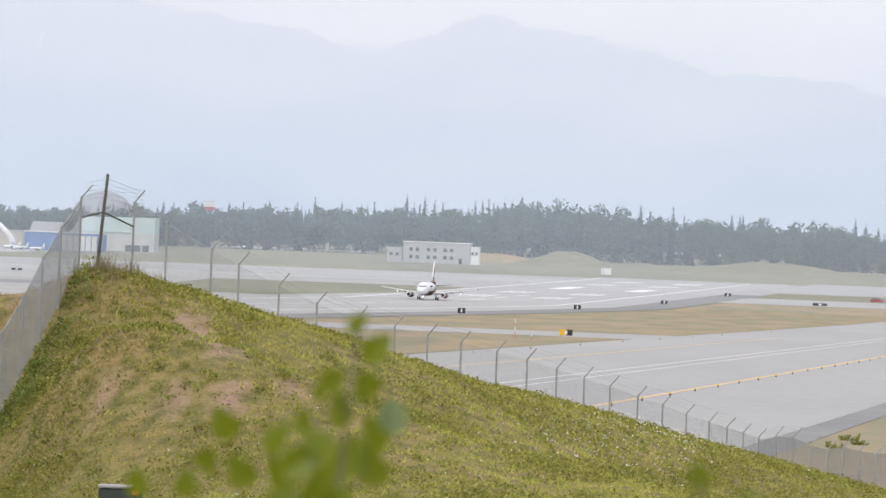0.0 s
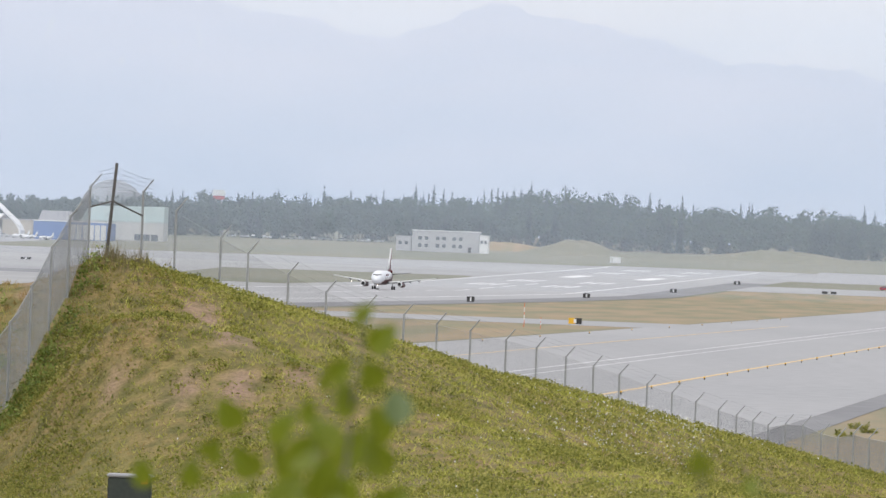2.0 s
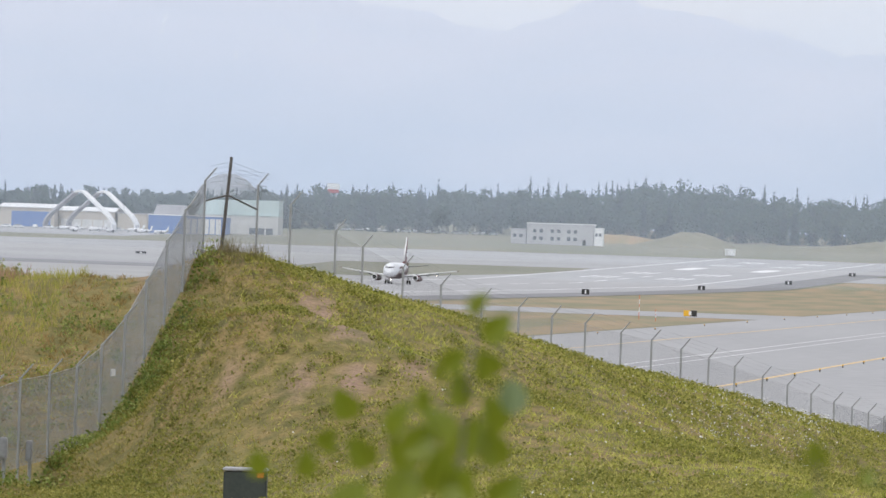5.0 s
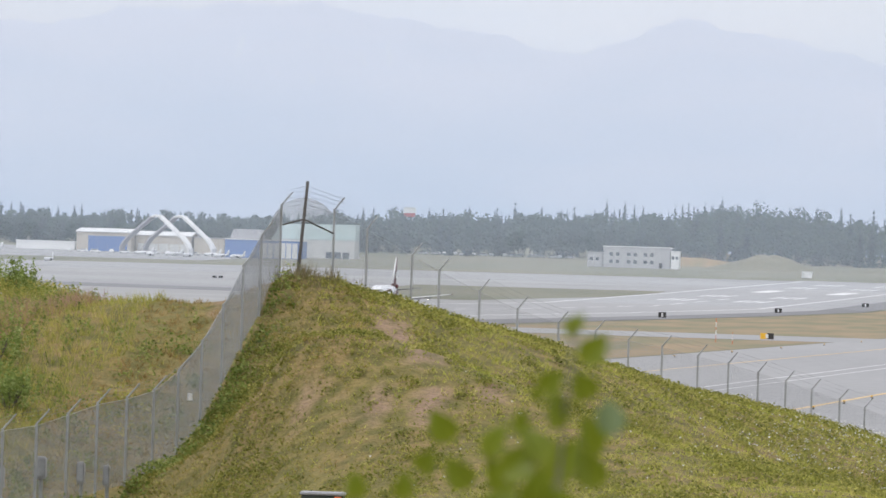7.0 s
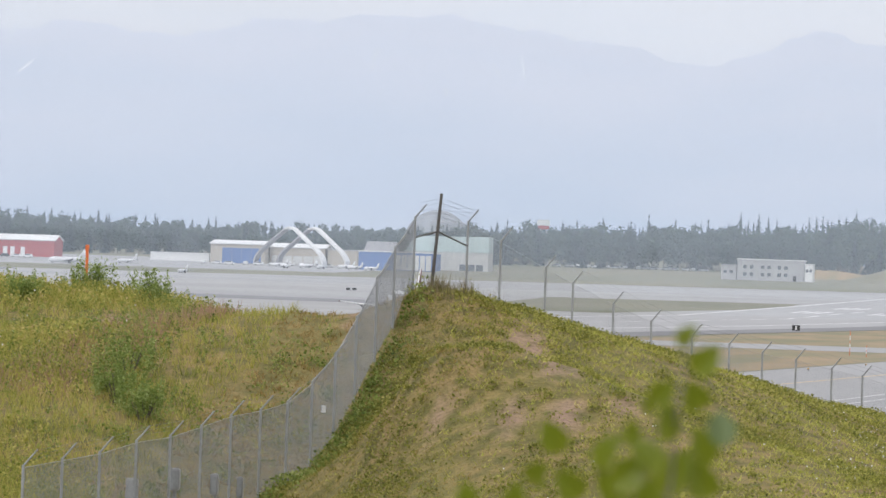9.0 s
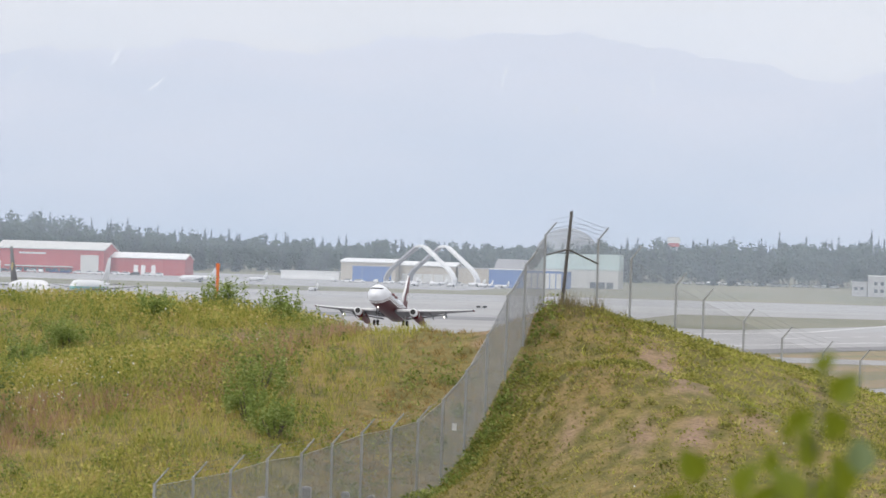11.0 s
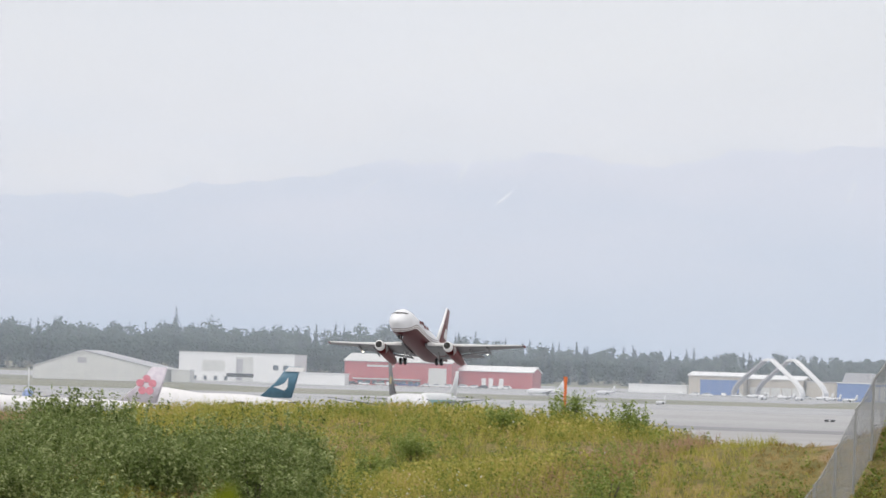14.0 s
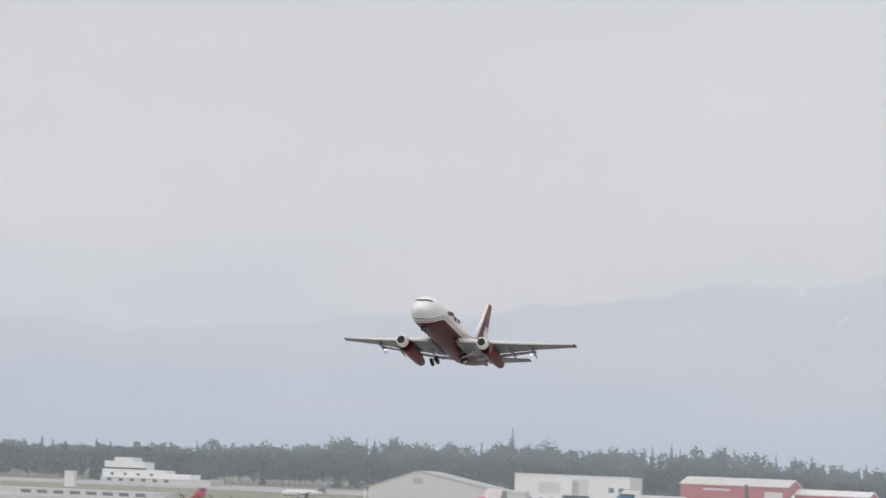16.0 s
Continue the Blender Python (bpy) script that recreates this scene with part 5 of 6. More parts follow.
airliner("jumbo_jet", pose(*on_field(-347.0, 1560), 0, 0, 192), "white wide-body freighter with dark teal tail", 42, 45, 5.7, 14.4, H_WHITE, (M_TEALTAIL, (M_WHITE, [((-0.32, 0.3), (0.06, 0.18), (0.16, 0.3), (0.18, 0.62), (0.06, 0.44), (-0.08, 0.36)), ((0.04, 0.83), (0.66, 0.83), (0.71, 0.985), (0.18, 0.985))])), 4, "parked airliners", (0.03, 0.36, 1.2))
airliner("blue_jet", pose(*on_field(-492.5, 1939), 0, 0, -76), "small pale blue and white airliner facing the field", 30, 27, 3.6, 11.2, H_BLUE, (M_WHITE, None), 2, "parked airliners")
FREIGHTER = airliner("freighter", pose(*on_field(-367.5, 1890.6, 0.16), 0, 0, -66), "white freighter with dark brown tail and gold emblem", 50, 46, 5.6, 17.3, H_WHITE, (M_BROWNTAIL, (M_GOLD, [(0.0, 0.4, 0.12)])), 2)
airliner("teal_jet", pose(*on_field(-393.5, 2113), 0, 0, -98), "white airliner with teal belly facing the field", 40, 36, 4.2, 13.2, H_TEAL, (M_WHITE, None), 2, "parked airliners")
airliner("small_jet", pose(*on_field(-441.5, 2613), 0, 0, 187), "small white business jet before the wood", 16, 14, 2.2, 6.4, H_WHITE, (M_WHITE, None), 2, "parked airliners", rear=True)
airliner("small_jet", pose(*on_field(-684, 2591), 0, 0, 192), "small white jet with pale teal tail on far grass", 19, 18, 2.6, 6.6, H_WHITE, (M_PALETEAL, None), 2, "parked airliners")
airliner("red_tail_jet", pose(*on_field(-543.7, 1884, 0.1), 0, 0, 190), "white narrow airliner with red and navy tail", 30, 28, 3.3, 9.6, H_WHITE, (M_SCARLET, (M_NAVY, [(0.28, 0.9, 0.08), (0.4, 0.9, 0.09), (0.0, 0.15, 0.12)])), 2, "parked airliners")
airliner("small_plane", pose(*on_field(-425, 2666), 0, 0, 215), "small white propeller plane before the wood", 9, 11, 1.5, 4.0, H_WHITE, (M_WHITE, None), 2, "light planes")
airliner("small_plane", pose(*on_field(-372, 2472), 0, 0, 250), "small white light plane on the far apron", 7.5, 9, 1.2, 3.2, H_WHITE, (M_WHITE, None), 2, "light planes")
for x, y, a in ((-351, 2690, 200), (-343, 2672, 250), (-336, 2702, 170), (-358, 2668, 130), (-330, 2684, 220), (-365, 2700, 190), (-322, 2676, 150)):
    airliner("small_plane", pose(*on_field(x, y), 0, 0, a), "small white light plane parked before the hangars", 8, 10, 1.3, 3.2, H_WHITE, (M_WHITE, None), 2, "light planes")


# ---- buildings beyond the field ----
def house(name, x0, x1, y, depth, top, walls, label, roof=None, pitch=0.0, base=None, ridge=0.5, turn=0.0, lengthwise=False):
    """A walled block with a roof of its own. Heights are absolute; pitch is the rise of the ridge."""
    w = x1 - x0
    z = (float(field_z(y)) if base is None else base) - 0.4
    root = thing(name, pose(x0, y, z, 0, 0, turn), label, "building")
    h = top - z - pitch
    bm = bmesh.new()
    if pitch and lengthwise:
        prism(bm, [(0, 0), (depth, 0), (depth, h), (depth / 2, h + pitch), (0, h)], -w, 0)
        bmesh.ops.rotate(bm, verts=bm.verts, cent=(0, 0, 0), matrix=Matrix.Rotation(radians(90), 3, "Z"))
    elif pitch:
        prism(bm, [(0, 0), (w, 0), (w, h), (w * ridge, h + pitch), (0, h)], 0, depth)
    else:
        box(bm, 0, w, 0, depth, 0, h)
    part("wall", bm, walls, root)
    bm = bmesh.new()
    if pitch and lengthwise:
        k = pitch / (depth / 2)
        prism(bm, [(-0.6, h - 0.6 * k + 0.02), (depth / 2, h + pitch + 0.02), (depth + 0.6, h - 0.6 * k + 0.02), (depth + 0.6, h - 0.6 * k + 0.4), (depth / 2, h + pitch + 0.4), (-0.6, h - 0.6 * k + 0.4)], -w - 0.5, 0.5)
        bmesh.ops.rotate(bm, verts=bm.verts, cent=(0, 0, 0), matrix=Matrix.Rotation(radians(90), 3, "Z"))
    elif pitch:
        o, t = 0.5, 0.35
        k = pitch / (w * ridge)
        q = pitch / (w * (1 - ridge))
        prism(bm, [(-o, h - o * k + 0.02), (w * ridge, h + pitch + 0.02), (w + o, h - o * q + 0.02), (w + o, h - o * q + t), (w * ridge, h + pitch + t), (-o, h - o * k + t)], -0.4, depth + 0.4)
    else:
        box(bm, -0.3, w + 0.3, -0.3, depth + 0.3, h + 0.01, h + 0.45, 0.06)
    part("roof", bm, roof or M_GREYROOF, root)
    return root, h


def opening(root, name, x0, x1, z0, z1, mat, proud=0.12, label="", frame_mat=None):
    bm = bmesh.new()
    box(bm, x0, x1, -proud, 0.1, z0, z1, 0.02)
    ob = part(name, bm, mat, root, label)
    if frame_mat:
        bm = bmesh.new()
        t = 0.14
        for a, b, c, d in ((x0 - t, x1 + t, z1, z1 + t), (x0 - t, x1 + t, z0 - t, z0), (x0 - t, x0, z0, z1), (x1, x1 + t, z0, z1)):
            box(bm, a, b, -proud - 0.06, 0.08, c, d)
        part("frame", bm, frame_mat, ob)
    return ob


def build_buildings():
    # two-storey pale building by the wood
    r, h = house("office_building", -171.5, -142.6, 2744, 16, 20.9, M_GREYWALL, "grey two-storey office building by the wood", M_WHITE)
    for row in (2.2, 5.4):
        for k, x in enumerate((2.6, 5.4, 10.2, 13.0, 17.4, 20.2)):
            opening(r, "window", x, x + 1.6, row, row + 1.6, M_PANE, 0.05, frame_mat=M_PALE)
    opening(r, "door", 24.2, 25.6, 0.5, 2.8, M_DARK)
    # white colour stands for this end block catching more light than the grey walls
    r, h = house("office_wing", -142.2, -138.6, 2742, 12, 19.4, M_WHITE, "white two-storey wing with small windows", M_WHITE)
    for x in (0.4, 2.0):
        opening(r, "window", x, x + 1.1, 4.6, 5.9, M_PANE, 0.05, frame_mat=M_WHITE)
    r, h = house("office_annex", -178.5, -172.0, 2746, 10, 18.2, M_GREYWALL, "low grey annex half hidden by trees", M_GREYROOF)
    for x in (1.0, 3.6):
        opening(r, "window", x, x + 1.4, 3.2, 4.5, M_PANE, 0.05)
    # hangars with blue doors
    r, h = house("blue_door_hangar", -402.4, -378.4, 2752, 30, 22.0, M_BEIGE, "beige hangar with wide blue sliding doors", M_WHITE, 1.5, lengthwise=True)
    for k in range(4):
        opening(r, "door_leaf", 5.2 + 4.3 * k, 9.4 + 4.3 * k, 0.5, h - 1.6, M_BLUE, 0.1 + 0.05 * (k % 2), "blue sliding door leaf")
    r, h = house("beige_hangar", -378.0, -353.5, 2764, 24, 21.4, M_BEIGE, "long beige metal hangar with white roof", M_WHITE, 1.6, lengthwise=True)
    for k in range(5):
        opening(r, "panel", 1.0 + 4.7 * k, 5.2 + 4.7 * k, 0.5, 4.2, M_PALE, 0.08)
    house("low_shed", -431, -405, 2766, 8, 15.8, M_WHITE, "long low white shed beside the apron", M_WHITE)
    house("beige_shed", -352.5, -339.5, 2766, 14, 19.3, M_BEIGE, "plain beige shed between the hangars", M_GREYROOF)
    r, h = house("blue_hangar", -331, -298.5, 2702, 26, 18.9, M_BLUE, "blue-walled hangar with white roof band", M_WHITE)
    bm = bmesh.new()
    prism(bm, [(1.5, h + 0.5), (15.5, h + 0.5), (14.5, h + 4.6), (3.2, h + 4.6)], 3, 16)
    part("upper_roof", bm, M_GREYROOF, r, "raised grey roof storey")
    for k in range(6):
        opening(r, "panel", 16.0 + 2.6 * k, 18.2 + 2.6 * k, 0.6, h - 1.0, M_PALE, 0.06)
    r, h = house("mint_hangar", -315.9, -279.5, 2743, 20, 20.0, M_PALE, "hangar with tall pale green sloping roof", M_MINT)
    bm = bmesh.new()
    prism(bm, [(0.5, h + 0.5), (36.6, h + 0.5), (36.6, h + 7.0), (4.0, h + 6.6)], 0.5, 18)
    part("roof_face", bm, M_MINT, r, "pale green sloping roof face")
    for k in range(3):
        opening(r, "door", 24 + 3.6 * k, 27 + 3.6 * k, 0.5, 3.2, M_PANE, 0.06)
    # red hangars
    r, h = house("red_hangar", -552.7, -505.0, 2737, 34, 25.4, M_REDWALL, "large red metal hangar with pale grey roof", M_PALE, 3.2, lengthwise=True)
    opening(r, "hangar_door", 37.5, 45.5, 0.5, 8.5, M_PALE, 0.1, "pale hangar door")
    opening(r, "canopy", 4, 34, 2.9, 3.4, M_PALE, 1.8, "long pale canopy")
    for k in range(9):
        opening(r, "window", 6 + 3.2 * k, 8.4 + 3.2 * k, 0.8, 2.4, M_PANE, 0.06)
    opening(r, "sign_bar", 10, 22, 8.4, 9.2, M_PALE, 0.06, "pale lettering shown as a bar")
    r, h = house("red_annex", -504.4, -471.5, 2752, 22, 21.6, M_REDWALL, "lower red metal building with white roof", M_WHITE, 2.2, lengthwise=True)
    for k, x in enumerate((10.2, 13.4, 18.0)):
        opening(r, "door", x, x + 1.9, 0.5, 4.6, M_WHITE, 0.08)
    # pale hangars and cargo building
    r, h = house("cargo_building", -621.5, -570.0, 2712, 26, 23.6, M_WHITE, "large white cargo building with grey tower bay", M_PALE)
    opening(r, "bay", 25.5, 33.0, 0.6, h - 1.4, M_PALE, 0.3, "grey stair tower bay")
    opening(r, "dark_bay", 25.8, 28.6, 1.0, h - 2.2, M_GREYROOF, 0.34)
    opening(r, "canopy_opening", 21.5, 33.5, 2.4, 4.0, M_DARK, 0.36)
    opening(r, "wall_panel", 10.5, 20.5, 4.6, 9.4, M_PALE, 0.08)
    for k in range(5):
        opening(r, "window", 2.0 + 4.6 * k, 3.4 + 4.6 * k, 0.8, 2.6, M_PANE, 0.06, frame_mat=M_PALE)
    for x in (42, 46.5):
        opening(r, "window", x, x + 2.4, 5.8, 8.0, M_PANE, 0.05)
    r, h = house("gable_hangar", -668.9, -612.5, 2640, 40, 22.6, M_PALE, "broad pale grey hangar with shallow gable roof", M_GREYROOF, 7.2, ridge=0.38)
    for k in range(6):
        opening(r, "door_leaf", 6 + 7.6 * k, 13.4 + 7.6 * k, 0.5, 6.0, M_PALE, 0.12 + 0.06 * (k % 2))
    opening(r, "gable_vent", 19.5, 23.5, 7.6, 10.0, M_GREYROOF, 0.1)
    house("small_shed", -611, -603, 2652, 9, 15.5, M_PALE, "small pale shed beside the hangar", M_WHITE)
    house("pale_depot", -569, -545, 2700, 9, 16.0, M_WHITE, "low white depot building", M_WHITE)
    # stepped white building at the far end
    r, h = house("stepped_building", -830, -778, 2779, 22, 15.0, M_PALE, "stepped white building before the wood", M_WHITE)
    for x0, x1, z0, z1 in ((0, 30, 0.4, 4.0), (1.0, 20, 4.0, 7.6), (5.5, 14, 7.6, 9.4), (30, 42, 0.4, 2.6)):
        bm = bmesh.new()
        box(bm, x0, x1, 2, 18, h + z0, h + z1, 0.1)
        st = part("storey", bm, M_WHITE, r)
    for k in range(6):
        opening(r, "window", 3 + 5.4 * k, 5 + 5.4 * k, 1.2, 2.6, M_PANE, 0.06)
    bm = bmesh.new()
    box(bm, 0.6, 20.4, 1.9, 3, h + 4.0, h + 4.7)
    part("dark_band", bm, M_DARK, r)
    for k in range(4):
        bm = bmesh.new()
        box(bm, 4 + 6.2 * k, 5.4 + 6.2 * k, 1.95, 2.2, h + 1.2, h + 2.4)
        part("window", bm, M_PANE, r)
    r, h = house("lookout", -801.8, -797.4, 2630, 4, 16.4, M_WHITE, "small white lookout hut on a narrow stem", M_WHITE)
    r, h = house("terminal_pier", -745, -668, 2322, 14, 8.6, M_PALE, "long low white terminal pier", M_WHITE)
    for k in range(8):
        opening(r, "window", 20 + 6.5 * k, 24 + 6.5 * k, 1.6, 2.8, M_PANE, 0.08)


build_buildings()


def build_arch(x, y, w, apex, label):
    """One white pointed arch rib of a shelter, bent at the haunches; its axis leads off to the right."""
    z = float(field_z(y)) - 0.3
    root = thing("arch_frame", pose(x, y, z, 0, 0, -28), label, "frame", "shelter arches")
    h = apex - z
    pts = [(-w, 0), (-w, 0.17 * h), (-w * 0.93, 0.3 * h), (-w * 0.82, 0.42 * h), (-0.12 * w, 0.97 * h), (0, h), (0.12 * w, 0.97 * h), (w * 0.82, 0.42 * h), (w * 0.93, 0.3 * h), (w, 0.17 * h), (w, 0)]
    for k in range(len(pts) - 1):
        a, b = Vector((pts[k][0], 0, pts[k][1])), Vector((pts[k + 1][0], 0, pts[k + 1][1]))
        d = (b - a).normalized()
        n = Vector((-d.z, 0, d.x)) * 0.38
        bm = bmesh.new()
        prism(bm, [(p.x, p.z) for p in (a - n - d * 0.1, b - n + d * 0.1, b + n + d * 0.1, a + n - d * 0.1)], -1.7, 1.7)
        # left leg is coloured grey for the shade on its inner side
        part("rib", bm, M_GREYROOF if k < 4 else M_WHITE, root)


build_arch(-362.5, 2716, 18.0, 28.3, "tall white pointed shelter arch beside the hangars")
build_arch(-355.0, 2736, 18.0, 28.5, "tall white pointed shelter arch behind the first")


def build_dome():
    bm = bmesh.new()
    bmesh.ops.create_uvsphere(bm, u_segments=40, v_segments=20, radius=1.0)
    for v in bm.verts:
        v.co = Vector((v.co.x * 21, v.co.y * 21, max(v.co.z, 0) * 27))
    me = bpy.data.meshes.new("storage_dome")
    bm.to_mesh(me)
    bm.free()
    me.materials.append(M_DOME)
    me.polygons.foreach_set("use_smooth", np.ones(len(me.polygons), bool))
    ob = new("storage_dome", me)
    ob.location = (-372, 3380, 18.0)
    tagged(ob, "large grey storage dome rising behind the trees", "dome")


build_dome()


def build_water_tower():
    y = 3036
    z = float(field_z(y)) - 0.3
    root = thing("water_tower", pose(-283.2, y, z), "white and red tank on legs above the trees", "tower")
    top = 38.2 - z
    for a in (45, 135, 225, 315):
        bm = bmesh.new()
        rod(bm, (3.0 * math.cos(radians(a)), 3.0 * math.sin(radians(a)), 0), (2.0 * math.cos(radians(a)), 2.0 * math.sin(radians(a)), top - 4.5), 0.25, sides=8)
        part("leg", bm, M_GREYROOF, root)
    bm = bmesh.new()
    box(bm, -2.5, 2.5, -2.5, 2.5, top - 4.6, top - 2.9, 0.1)
    part("deck", bm, M_REDWALL, root, "faded red lower band")
    bm = bmesh.new()
    box(bm, -2.9, 2.9, -2.7, 2.7, top - 2.9, top - 0.5, 0.15)
    part("tank", bm, M_WHITE, root)
    bm = bmesh.new()
    box(bm, -2.5, 2.5, -2.4, 2.4, top - 0.5, top, 0.1)
    part("cap", bm, M_PALE, root)


build_water_tower()


def build_pylon(x, y, top):
    z = float(field_z(y)) - 0.3
    h = top - z
    root = thing("lattice_mast", pose(x, y, z), "thin grey lattice mast above the trees", "mast")
    for a in range(3):
        bm = bmesh.new()
        rod(bm, (1.2 * math.cos(a * 2.1), 1.2 * math.sin(a * 2.1), 0), (0.5 * math.cos(a * 2.1), 0.5 * math.sin(a * 2.1), h), 0.12, 0.08, 6)
        part("leg", bm, M_GALV, root)
    for k in range(3):
        bm = bmesh.new()
        rod(bm, (-2.4 + 0.3 * k, 0, h - 1.0 - 2.6 * k), (2.4 - 0.3 * k, 0, h - 1.0 - 2.6 * k), 0.1, sides=6)
        part("cross_arm", bm, M_GALV, root)


build_pylon(5.6, 3030, 40.5)


# ---- small things on the field ----
def field_sign(s, l, w, h, label, face, second=None):
    x, y = strip(s, l)
    root = thing("airfield_sign", pose(x, y, float(field_z(y)) + 0.05), label, "sign")
    for sx in (-w * 0.35, w * 0.35):
        bm = bmesh.new()
        rod(bm, (sx, 0, 0), (sx, 0, 0.5), 0.05, sides=6)
        part("leg", bm, M_GALV, root)
    bm = bmesh.new()
    box(bm, -w / 2, 0 if second else w / 2, -0.12, 0.12, 0.35, 0.35 + h, 0.03)
    part("panel", bm, face, root)
    if second:
        bm = bmesh.new()
        box(bm, 0.02, w / 2, -0.12, 0.12, 0.35, 0.35 + h, 0.03)
        part("panel", bm, second, root)
    bm = bmesh.new()
    box(bm, -w * 0.1, w * 0.1, -0.14, -0.12, 0.5, 0.2 + h)
    part("marking_bar", bm, M_WHITE, root, "white marking shown as a plain bar")


for s, l, w in ((-1307, 68, 1.6), (-1609, 62, 1.8), (-1878, 61, 2.0), (-2126, 61, 2.2)):
    field_sign(s, l, w, 1.1, "small black distance sign beside the runway", M_BLACK_SIGN)
field_sign(-1630, 60, 1.6, 0.6, "small orange sign beside the runway", M_ORANGE)
field_sign(-910, 130, 1.9, 0.85, "yellow and black taxiway sign on dry grass", M_YELLOW_SIGN, M_BLACK_SIGN)
field_sign(-1978, 101, 4.5, 0.8, "low dark sign beside the far taxiway", M_BLACK_SIGN)
field_sign(-2079, -172, 3.5, 0.7, "low dark sign beside the far pavement", M_BLACK_SIGN)
field_sign(-2020, -240, 3.5, 0.7, "low dark sign beside the far pavement", M_BLACK_SIGN)
field_sign(-1800, -70, 3.5, 0.7, "low dark sign beside the far pavement", M_BLACK_SIGN)


def build_shelter():
    x, y = -80, 2630
    root = thing("equipment_hut", pose(x, y, float(field_z(y)) - 0.1), "small white equipment hut on the grass", "hut")
    bm = bmesh.new()
    box(bm, -2.1, 2.1, 0, 3, 0.2, 2.6, 0.08)
    part("wall", bm, M_WHITE, root)
    bm = bmesh.new()
    box(bm, -2.3, 2.3, -0.2, 3.2, 2.6, 2.85, 0.05)
    part("roof", bm, M_WHITE, root)
    bm = bmesh.new()
    box(bm, -1.7, -0.9, -0.06, 0.1, 0.3, 2.2)
    part("door", bm, M_PALE, root)


build_shelter()


def build_utility_box():
    x, y, z = -13.65, 129.2, 3.45
    root = thing("utility_box", pose(x, y, z, 0, 0, 4), "dark green metal utility box in the grass", "box")
    bm = bmesh.new()
    box(bm, -0.44, 0.44, -0.35, 0.35, -0.2, 0.87, 0.03)
    part("body", bm, M_BOX, root)
    bm = bmesh.new()
    box(bm, -0.47, 0.47, -0.38, 0.38, 0.87, 0.93, 0.025)
    part("lid", bm, M_GREYROOF, root, "grey weathered lid")
    bm = bmesh.new()
    box(bm, 0.24, 0.38, -0.365, -0.35, 0.75, 0.85)
    part("warning_label", bm, M_ORANGE, root, "orange warning label")


build_utility_box()


def fence_device(x, y, h, w, label):
    z = land_at(x, y)
    root = thing("electrical_cabinet", pose(x, y, z), label, "cabinet", "cabinets behind the fence")
    bm = bmesh.new()
    rod(bm, (0, 0, -0.2), (0, 0, h), 0.05, sides=8)
    part("post", bm, M_GALV, root)
    bm = bmesh.new()
    box(bm, -w / 2, w / 2, -0.28, -0.04, h - 0.55, h, 0.03)
    c = part("case", bm, M_GREYWALL, root, "grey steel case")
    bm = bmesh.new()
    box(bm, -w * 0.42, w * 0.42, -0.3, -0.28, h - 0.5, h - 0.06, 0.01)
    part("door", bm, M_GALV, c)


fence_device(-23.75, 157.6, 1.55, 0.3, "grey electrical cabinet on a post behind the fence")
fence_device(-23.25, 161.2, 1.25, 0.2, "grey electrical cabinet on a post behind the fence")
fence_device(-22.95, 163.8, 1.35, 0.16, "slim grey electrical cabinet behind the fence")
fence_device(-24.9, 158.2, 1.0, 0.3, "low grey electrical cabinet behind the fence")


def build_plate():
    x, y = -22.1, 173.5
    root = thing("fence_plate", pose(x + 0.02, y - 0.1, 5.28, 0, 0, 8), "small grey-white notice plate wired to the fence", "sign")
    bm = bmesh.new()
    box(bm, -0.07, 0.07, -0.012, 0.012, -0.1, 0.1, 0.005)
    part("plate", bm, M_WHITE, root)


build_plate()


def build_marker():
    x, y = -37.35, 225.0
    z = land_at(x, y)
    root = thing("marker_post", pose(x, y, z - 0.2), "orange marker post in the grass", "post")
    bm = bmesh.new()
    rod(bm, (0, 0, 0), (0, 0, 9.75 - z), 0.06, 0.055, 10)
    part("post", bm, M_ORANGE, root)
    bm = bmesh.new()
    rod(bm, (0, 0, 9.75 - z), (0, 0, 9.95 - z), 0.07, 0.07, 10)
    part("cap", bm, M_ORANGE, root)


build_marker()


def field_stake(x, y, h, label):
    root = thing("field_stake", pose(x, y, float(field_z(y))), label, "stake")
    bm = bmesh.new()
    rod(bm, (0, 0, -0.2), (0, 0, h), 0.04, 0.035, 8)
    stake = part("stake", bm, M_ORANGE, root)
    for k in (0.3, 0.62):
        bm = bmesh.new()
        rod(bm, (0, 0, h * k), (0, 0, h * (k + 0.2)), 0.044, 0.044, 8)
        part("band", bm, M_WHITE, stake, "white band")


field_stake(-39.2, 882.8, 3.4, "tall thin orange and white stake on dry grass")
field_stake(-36.3, 868.7, 1.6, "short orange and white stake on dry grass")


def lamp_stub(x, y):
    root = thing("edge_light", pose(x, y, float(field_z(y)) + 0.08), "small dark pavement edge light", "light", "edge lights")
    bm = bmesh.new()
    rod(bm, (0, 0, -0.25), (0, 0, 0.12), 0.07, 0.05, 8)
    part("stem", bm, M_BLACK_SIGN, root)
    bm = bmesh.new()
    rod(bm, (0, 0, 0.12), (0, 0, 0.22), 0.09, 0.07, 8)
    part("lens", bm, M_YELLOW_SIGN, root)


for k in range(22):
    lamp_stub(*strip(-345 - 24 * k, 180.8))
for k in range(9):
    lamp_stub(*strip(-700 - 60 * k, 141))


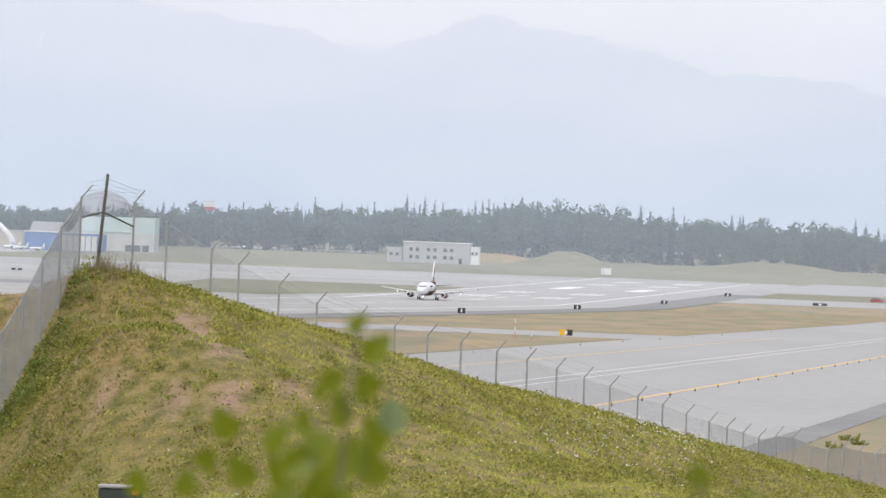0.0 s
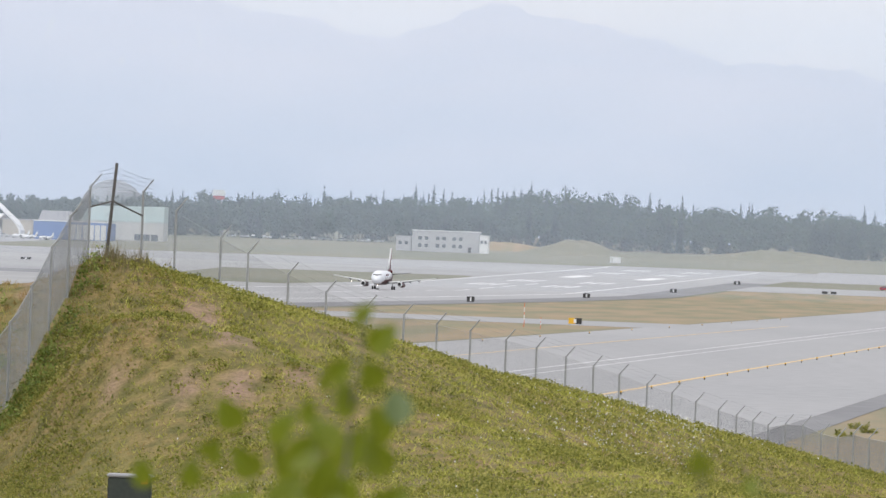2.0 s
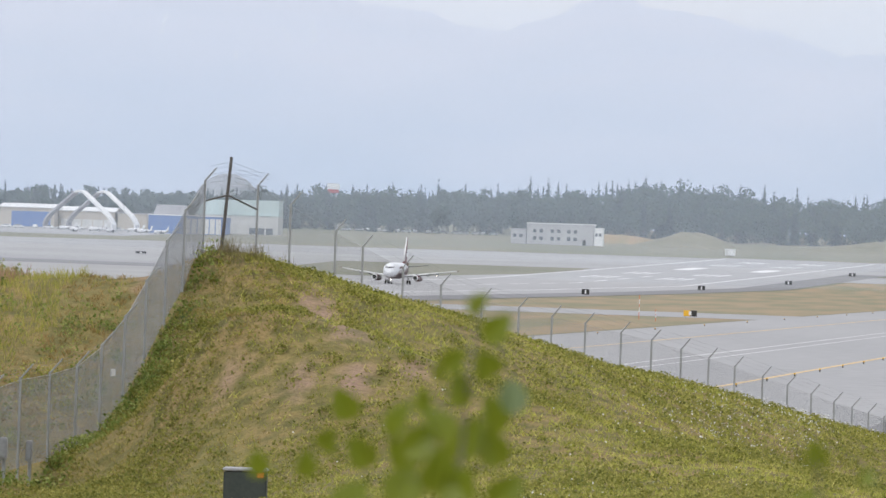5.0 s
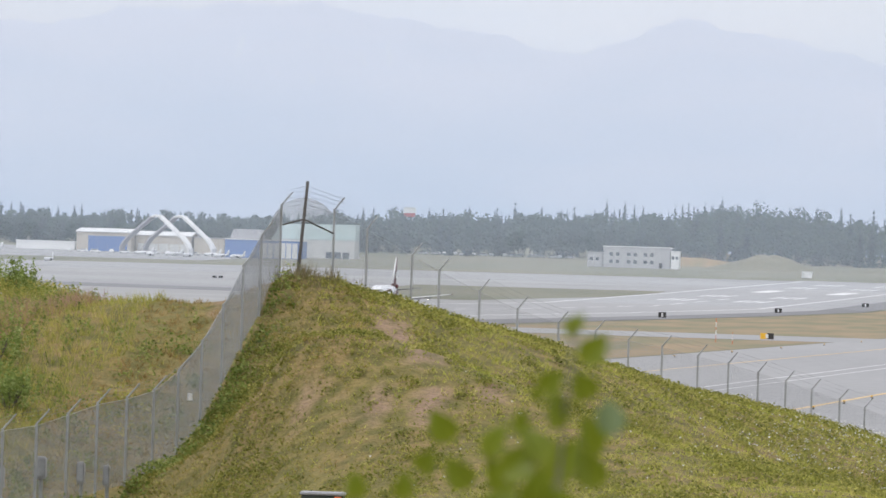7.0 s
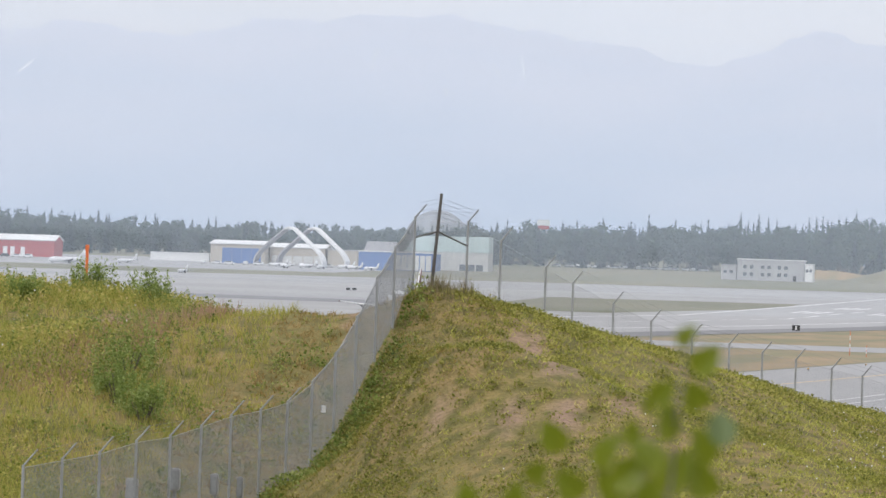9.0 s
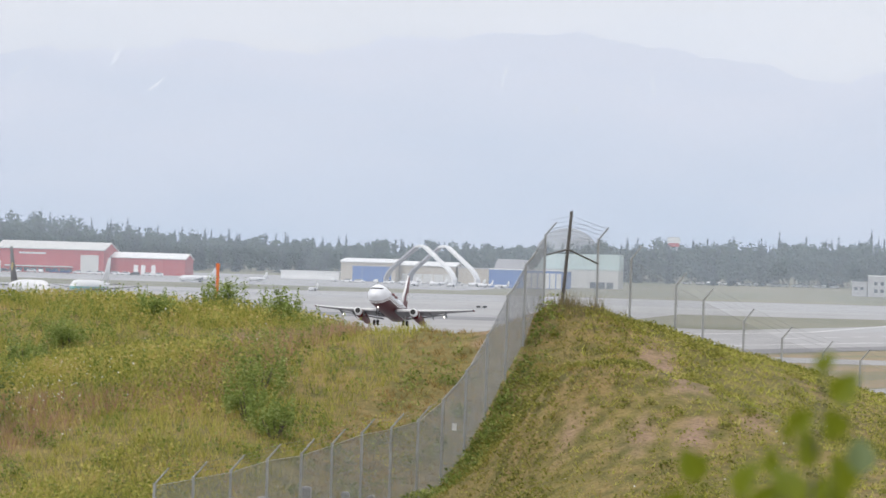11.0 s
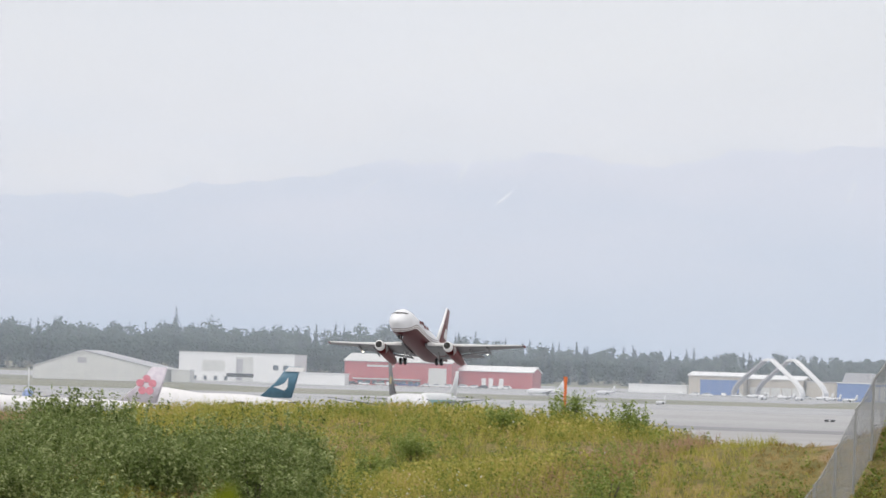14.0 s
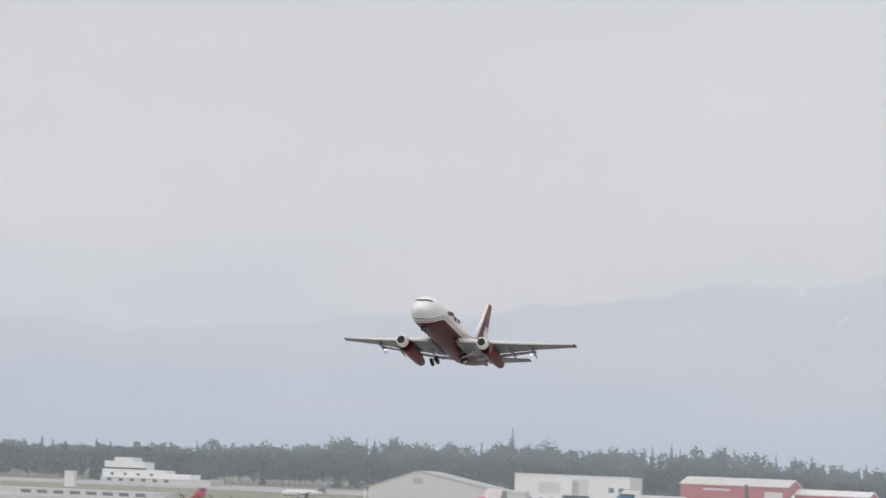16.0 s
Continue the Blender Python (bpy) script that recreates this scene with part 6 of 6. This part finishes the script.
def parked_car(x, y, turn, paint, label):
    root = thing("parked_car", pose(x, y, float(field_z(y)) + 0.12, 0, 0, turn), label, "car", "parked vehicles")
    bm = bmesh.new()
    prism(bm, [(-2.2, 0.35), (2.2, 0.35), (2.25, 0.85), (1.3, 1.0), (0.7, 1.55), (-1.5, 1.55), (-2.2, 1.0)], -0.85, 0.85)
    part("body", bm, paint, root)
    bm = bmesh.new()
    prism(bm, [(-1.6, 1.02), (1.1, 1.02), (0.65, 1.46), (-1.4, 1.46)], -0.87, 0.87)
    part("window", bm, M_PANE, root)
    for wx in (-1.35, 1.4):
        for wy in (-0.8, 0.8):
            wheel(root, wx, wy, 0.33, 0.33, 0.2)


rng_cars = random.Random(4)
for k in range(14):
    parked_car(-545 + 5.2 * k + rng_cars.uniform(-0.6, 0.6), 2722 + rng_cars.uniform(-4, 4), rng_cars.choice((0, 90, 180, 12)), rng_cars.choice((M_WHITE, M_PALE, M_NAVY, M_BLACK_SIGN, M_WHITE)), "small parked car before the hangar")
for k in range(10):
    parked_car(-400 + 6.1 * k, 2712 + rng_cars.uniform(-4, 10), rng_cars.choice((0, 90, 180)), rng_cars.choice((M_WHITE, M_PALE, M_WHITE)), "small white parked car on the apron")


for k in range(16):
    parked_car(-268 + 4.6 * k + rng_cars.uniform(-1.2, 1.2), 2946 + rng_cars.uniform(-3, 3), rng_cars.choice((0, 90, 180)), rng_cars.choice((M_WHITE, M_WHITE, M_PALE)), "white vehicle parked among the birch trunks")
parked_car(26, 2130, 0, M_SCARLET, "small red service vehicle on the far pavement")


# ---- what moves ----
def jet_pose(s, z, pitch, bank, drift=0.0):
    x, y = strip(s, 0)
    return pose(x, y, z, 0, 0, 90 + 176.31 + drift) @ pose(0, 0, 0, 0, -pitch, 0) @ pose(0, 0, 0, -bank, 0, 0)


def motions():
    walk(JET, [(0, jet_pose(-1800.8, 0.4, 0, 0)), (1.5, jet_pose(-1714.0, 0.25, 0, 0)), (3, jet_pose(-1624.5, 0.1, 0, 0)), (5.5, jet_pose(-1468.9, 0, 0, 0)), (7, jet_pose(-1369, 0, 0, 0)),
               (8.5, jet_pose(-1266.5, 0.1, 2.0, 0)), (9.5, jet_pose(-1195, 0.6, 6.5, 0)), (10.5, jet_pose(-1122.6, 1.7, 9.4, -0.3)), (11.5, jet_pose(-1050.5, 3.8, 10.7, 0.4)),
               (12.5, jet_pose(-976.3, 6.5, 11.8, 0.0, 0.1)), (13.5, jet_pose(-900.4, 10.5, 12.7, -0.8, 0.2)), (14.5, jet_pose(-826.2, 15.8, 12.5, -0.3, 0.4)), (15, jet_pose(-789.8, 19.05, 12.7, -0.35, 0.5)), (15.25, jet_pose(-771.5, 20.5, 12.9, -0.4, 0.6)), (16, jet_pose(-716.7, 25.3, 13.3, -0.2, 0.9))])
    for k, g in zip((1, -1), GEARS):
        walk(g, [(0, pose(0, k * 2.4, 1.75)), (14.7, pose(0, k * 2.4, 1.75)), (16, pose(0, k * 2.4, 1.75, -62 if k > 0 else 22, 0, 0))])
    walk(NOSE_GEAR, [(0, pose(11.4, 0, 1.5)), (11.5, pose(11.4, 0, 1.5)), (13.2, pose(11.4, 0, 1.6, 0, -52, 0)), (16, pose(11.4, 0, 1.65, 0, -58, 0))])

    walk(TWIG, [(0.0, pose(-0.5526, 7.9809, 8.9274)), (0.5, pose(-0.5742, 7.9794, 8.9287)), (1.0, pose(-0.5448, 7.9814, 8.9292)), (1.5, pose(-0.5628, 7.9802, 8.9255)), (2.0, pose(-0.5575, 7.9805, 8.9251)), (2.5, pose(-0.5654, 7.9800, 8.9268)), (3.0, pose(-0.5800, 7.9779, 8.9220)),
                (5.5, pose(-0.5554, 7.9807, 8.9304)), (6.0, pose(-0.5831, 7.9780, 8.9270)), (6.5, pose(-0.5832, 7.9780, 8.9320)), (7.0, pose(-0.5325, 7.9829, 8.9327)), (7.5, pose(-0.5511, 7.9810, 8.9313)), (8.0, pose(-0.5620, 7.9802, 8.9350)), (10.5, pose(-0.5521, 7.9809, 8.9282)), (11.0, pose(-0.5498, 7.9811, 8.9220)), (13, pose(-0.556, 7.98, 8.926)), (16, pose(-0.55, 7.98, 8.928))])
    for ob, (x, y, z) in ((TWIG_LOW, (-1.6112, 7.3249, 8.8524)), (TWIG_RIGHT, (-0.1006, 6.9993, 8.783))):
        walk(ob, [(t, pose(x + 0.012 * math.sin(t * 2.3 + x), y, z + 0.004 * math.sin(t * 3.1), 0, 1.5 * math.sin(t * 2.3 + x), 0)) for t in (0, 1, 2, 3, 4, 5, 6, 7, 8, 9, 10, 11, 12, 12.5, 13.5, 14.5, 16)])
    walk(FREIGHTER, [(t, pose(-367.5 + 3.15 * (t - 12.5), 1890.6, float(field_z(1890.6)) + 0.16, 0, 0, -66)) for t in (0, 4, 8, 12, 16)])


motions()
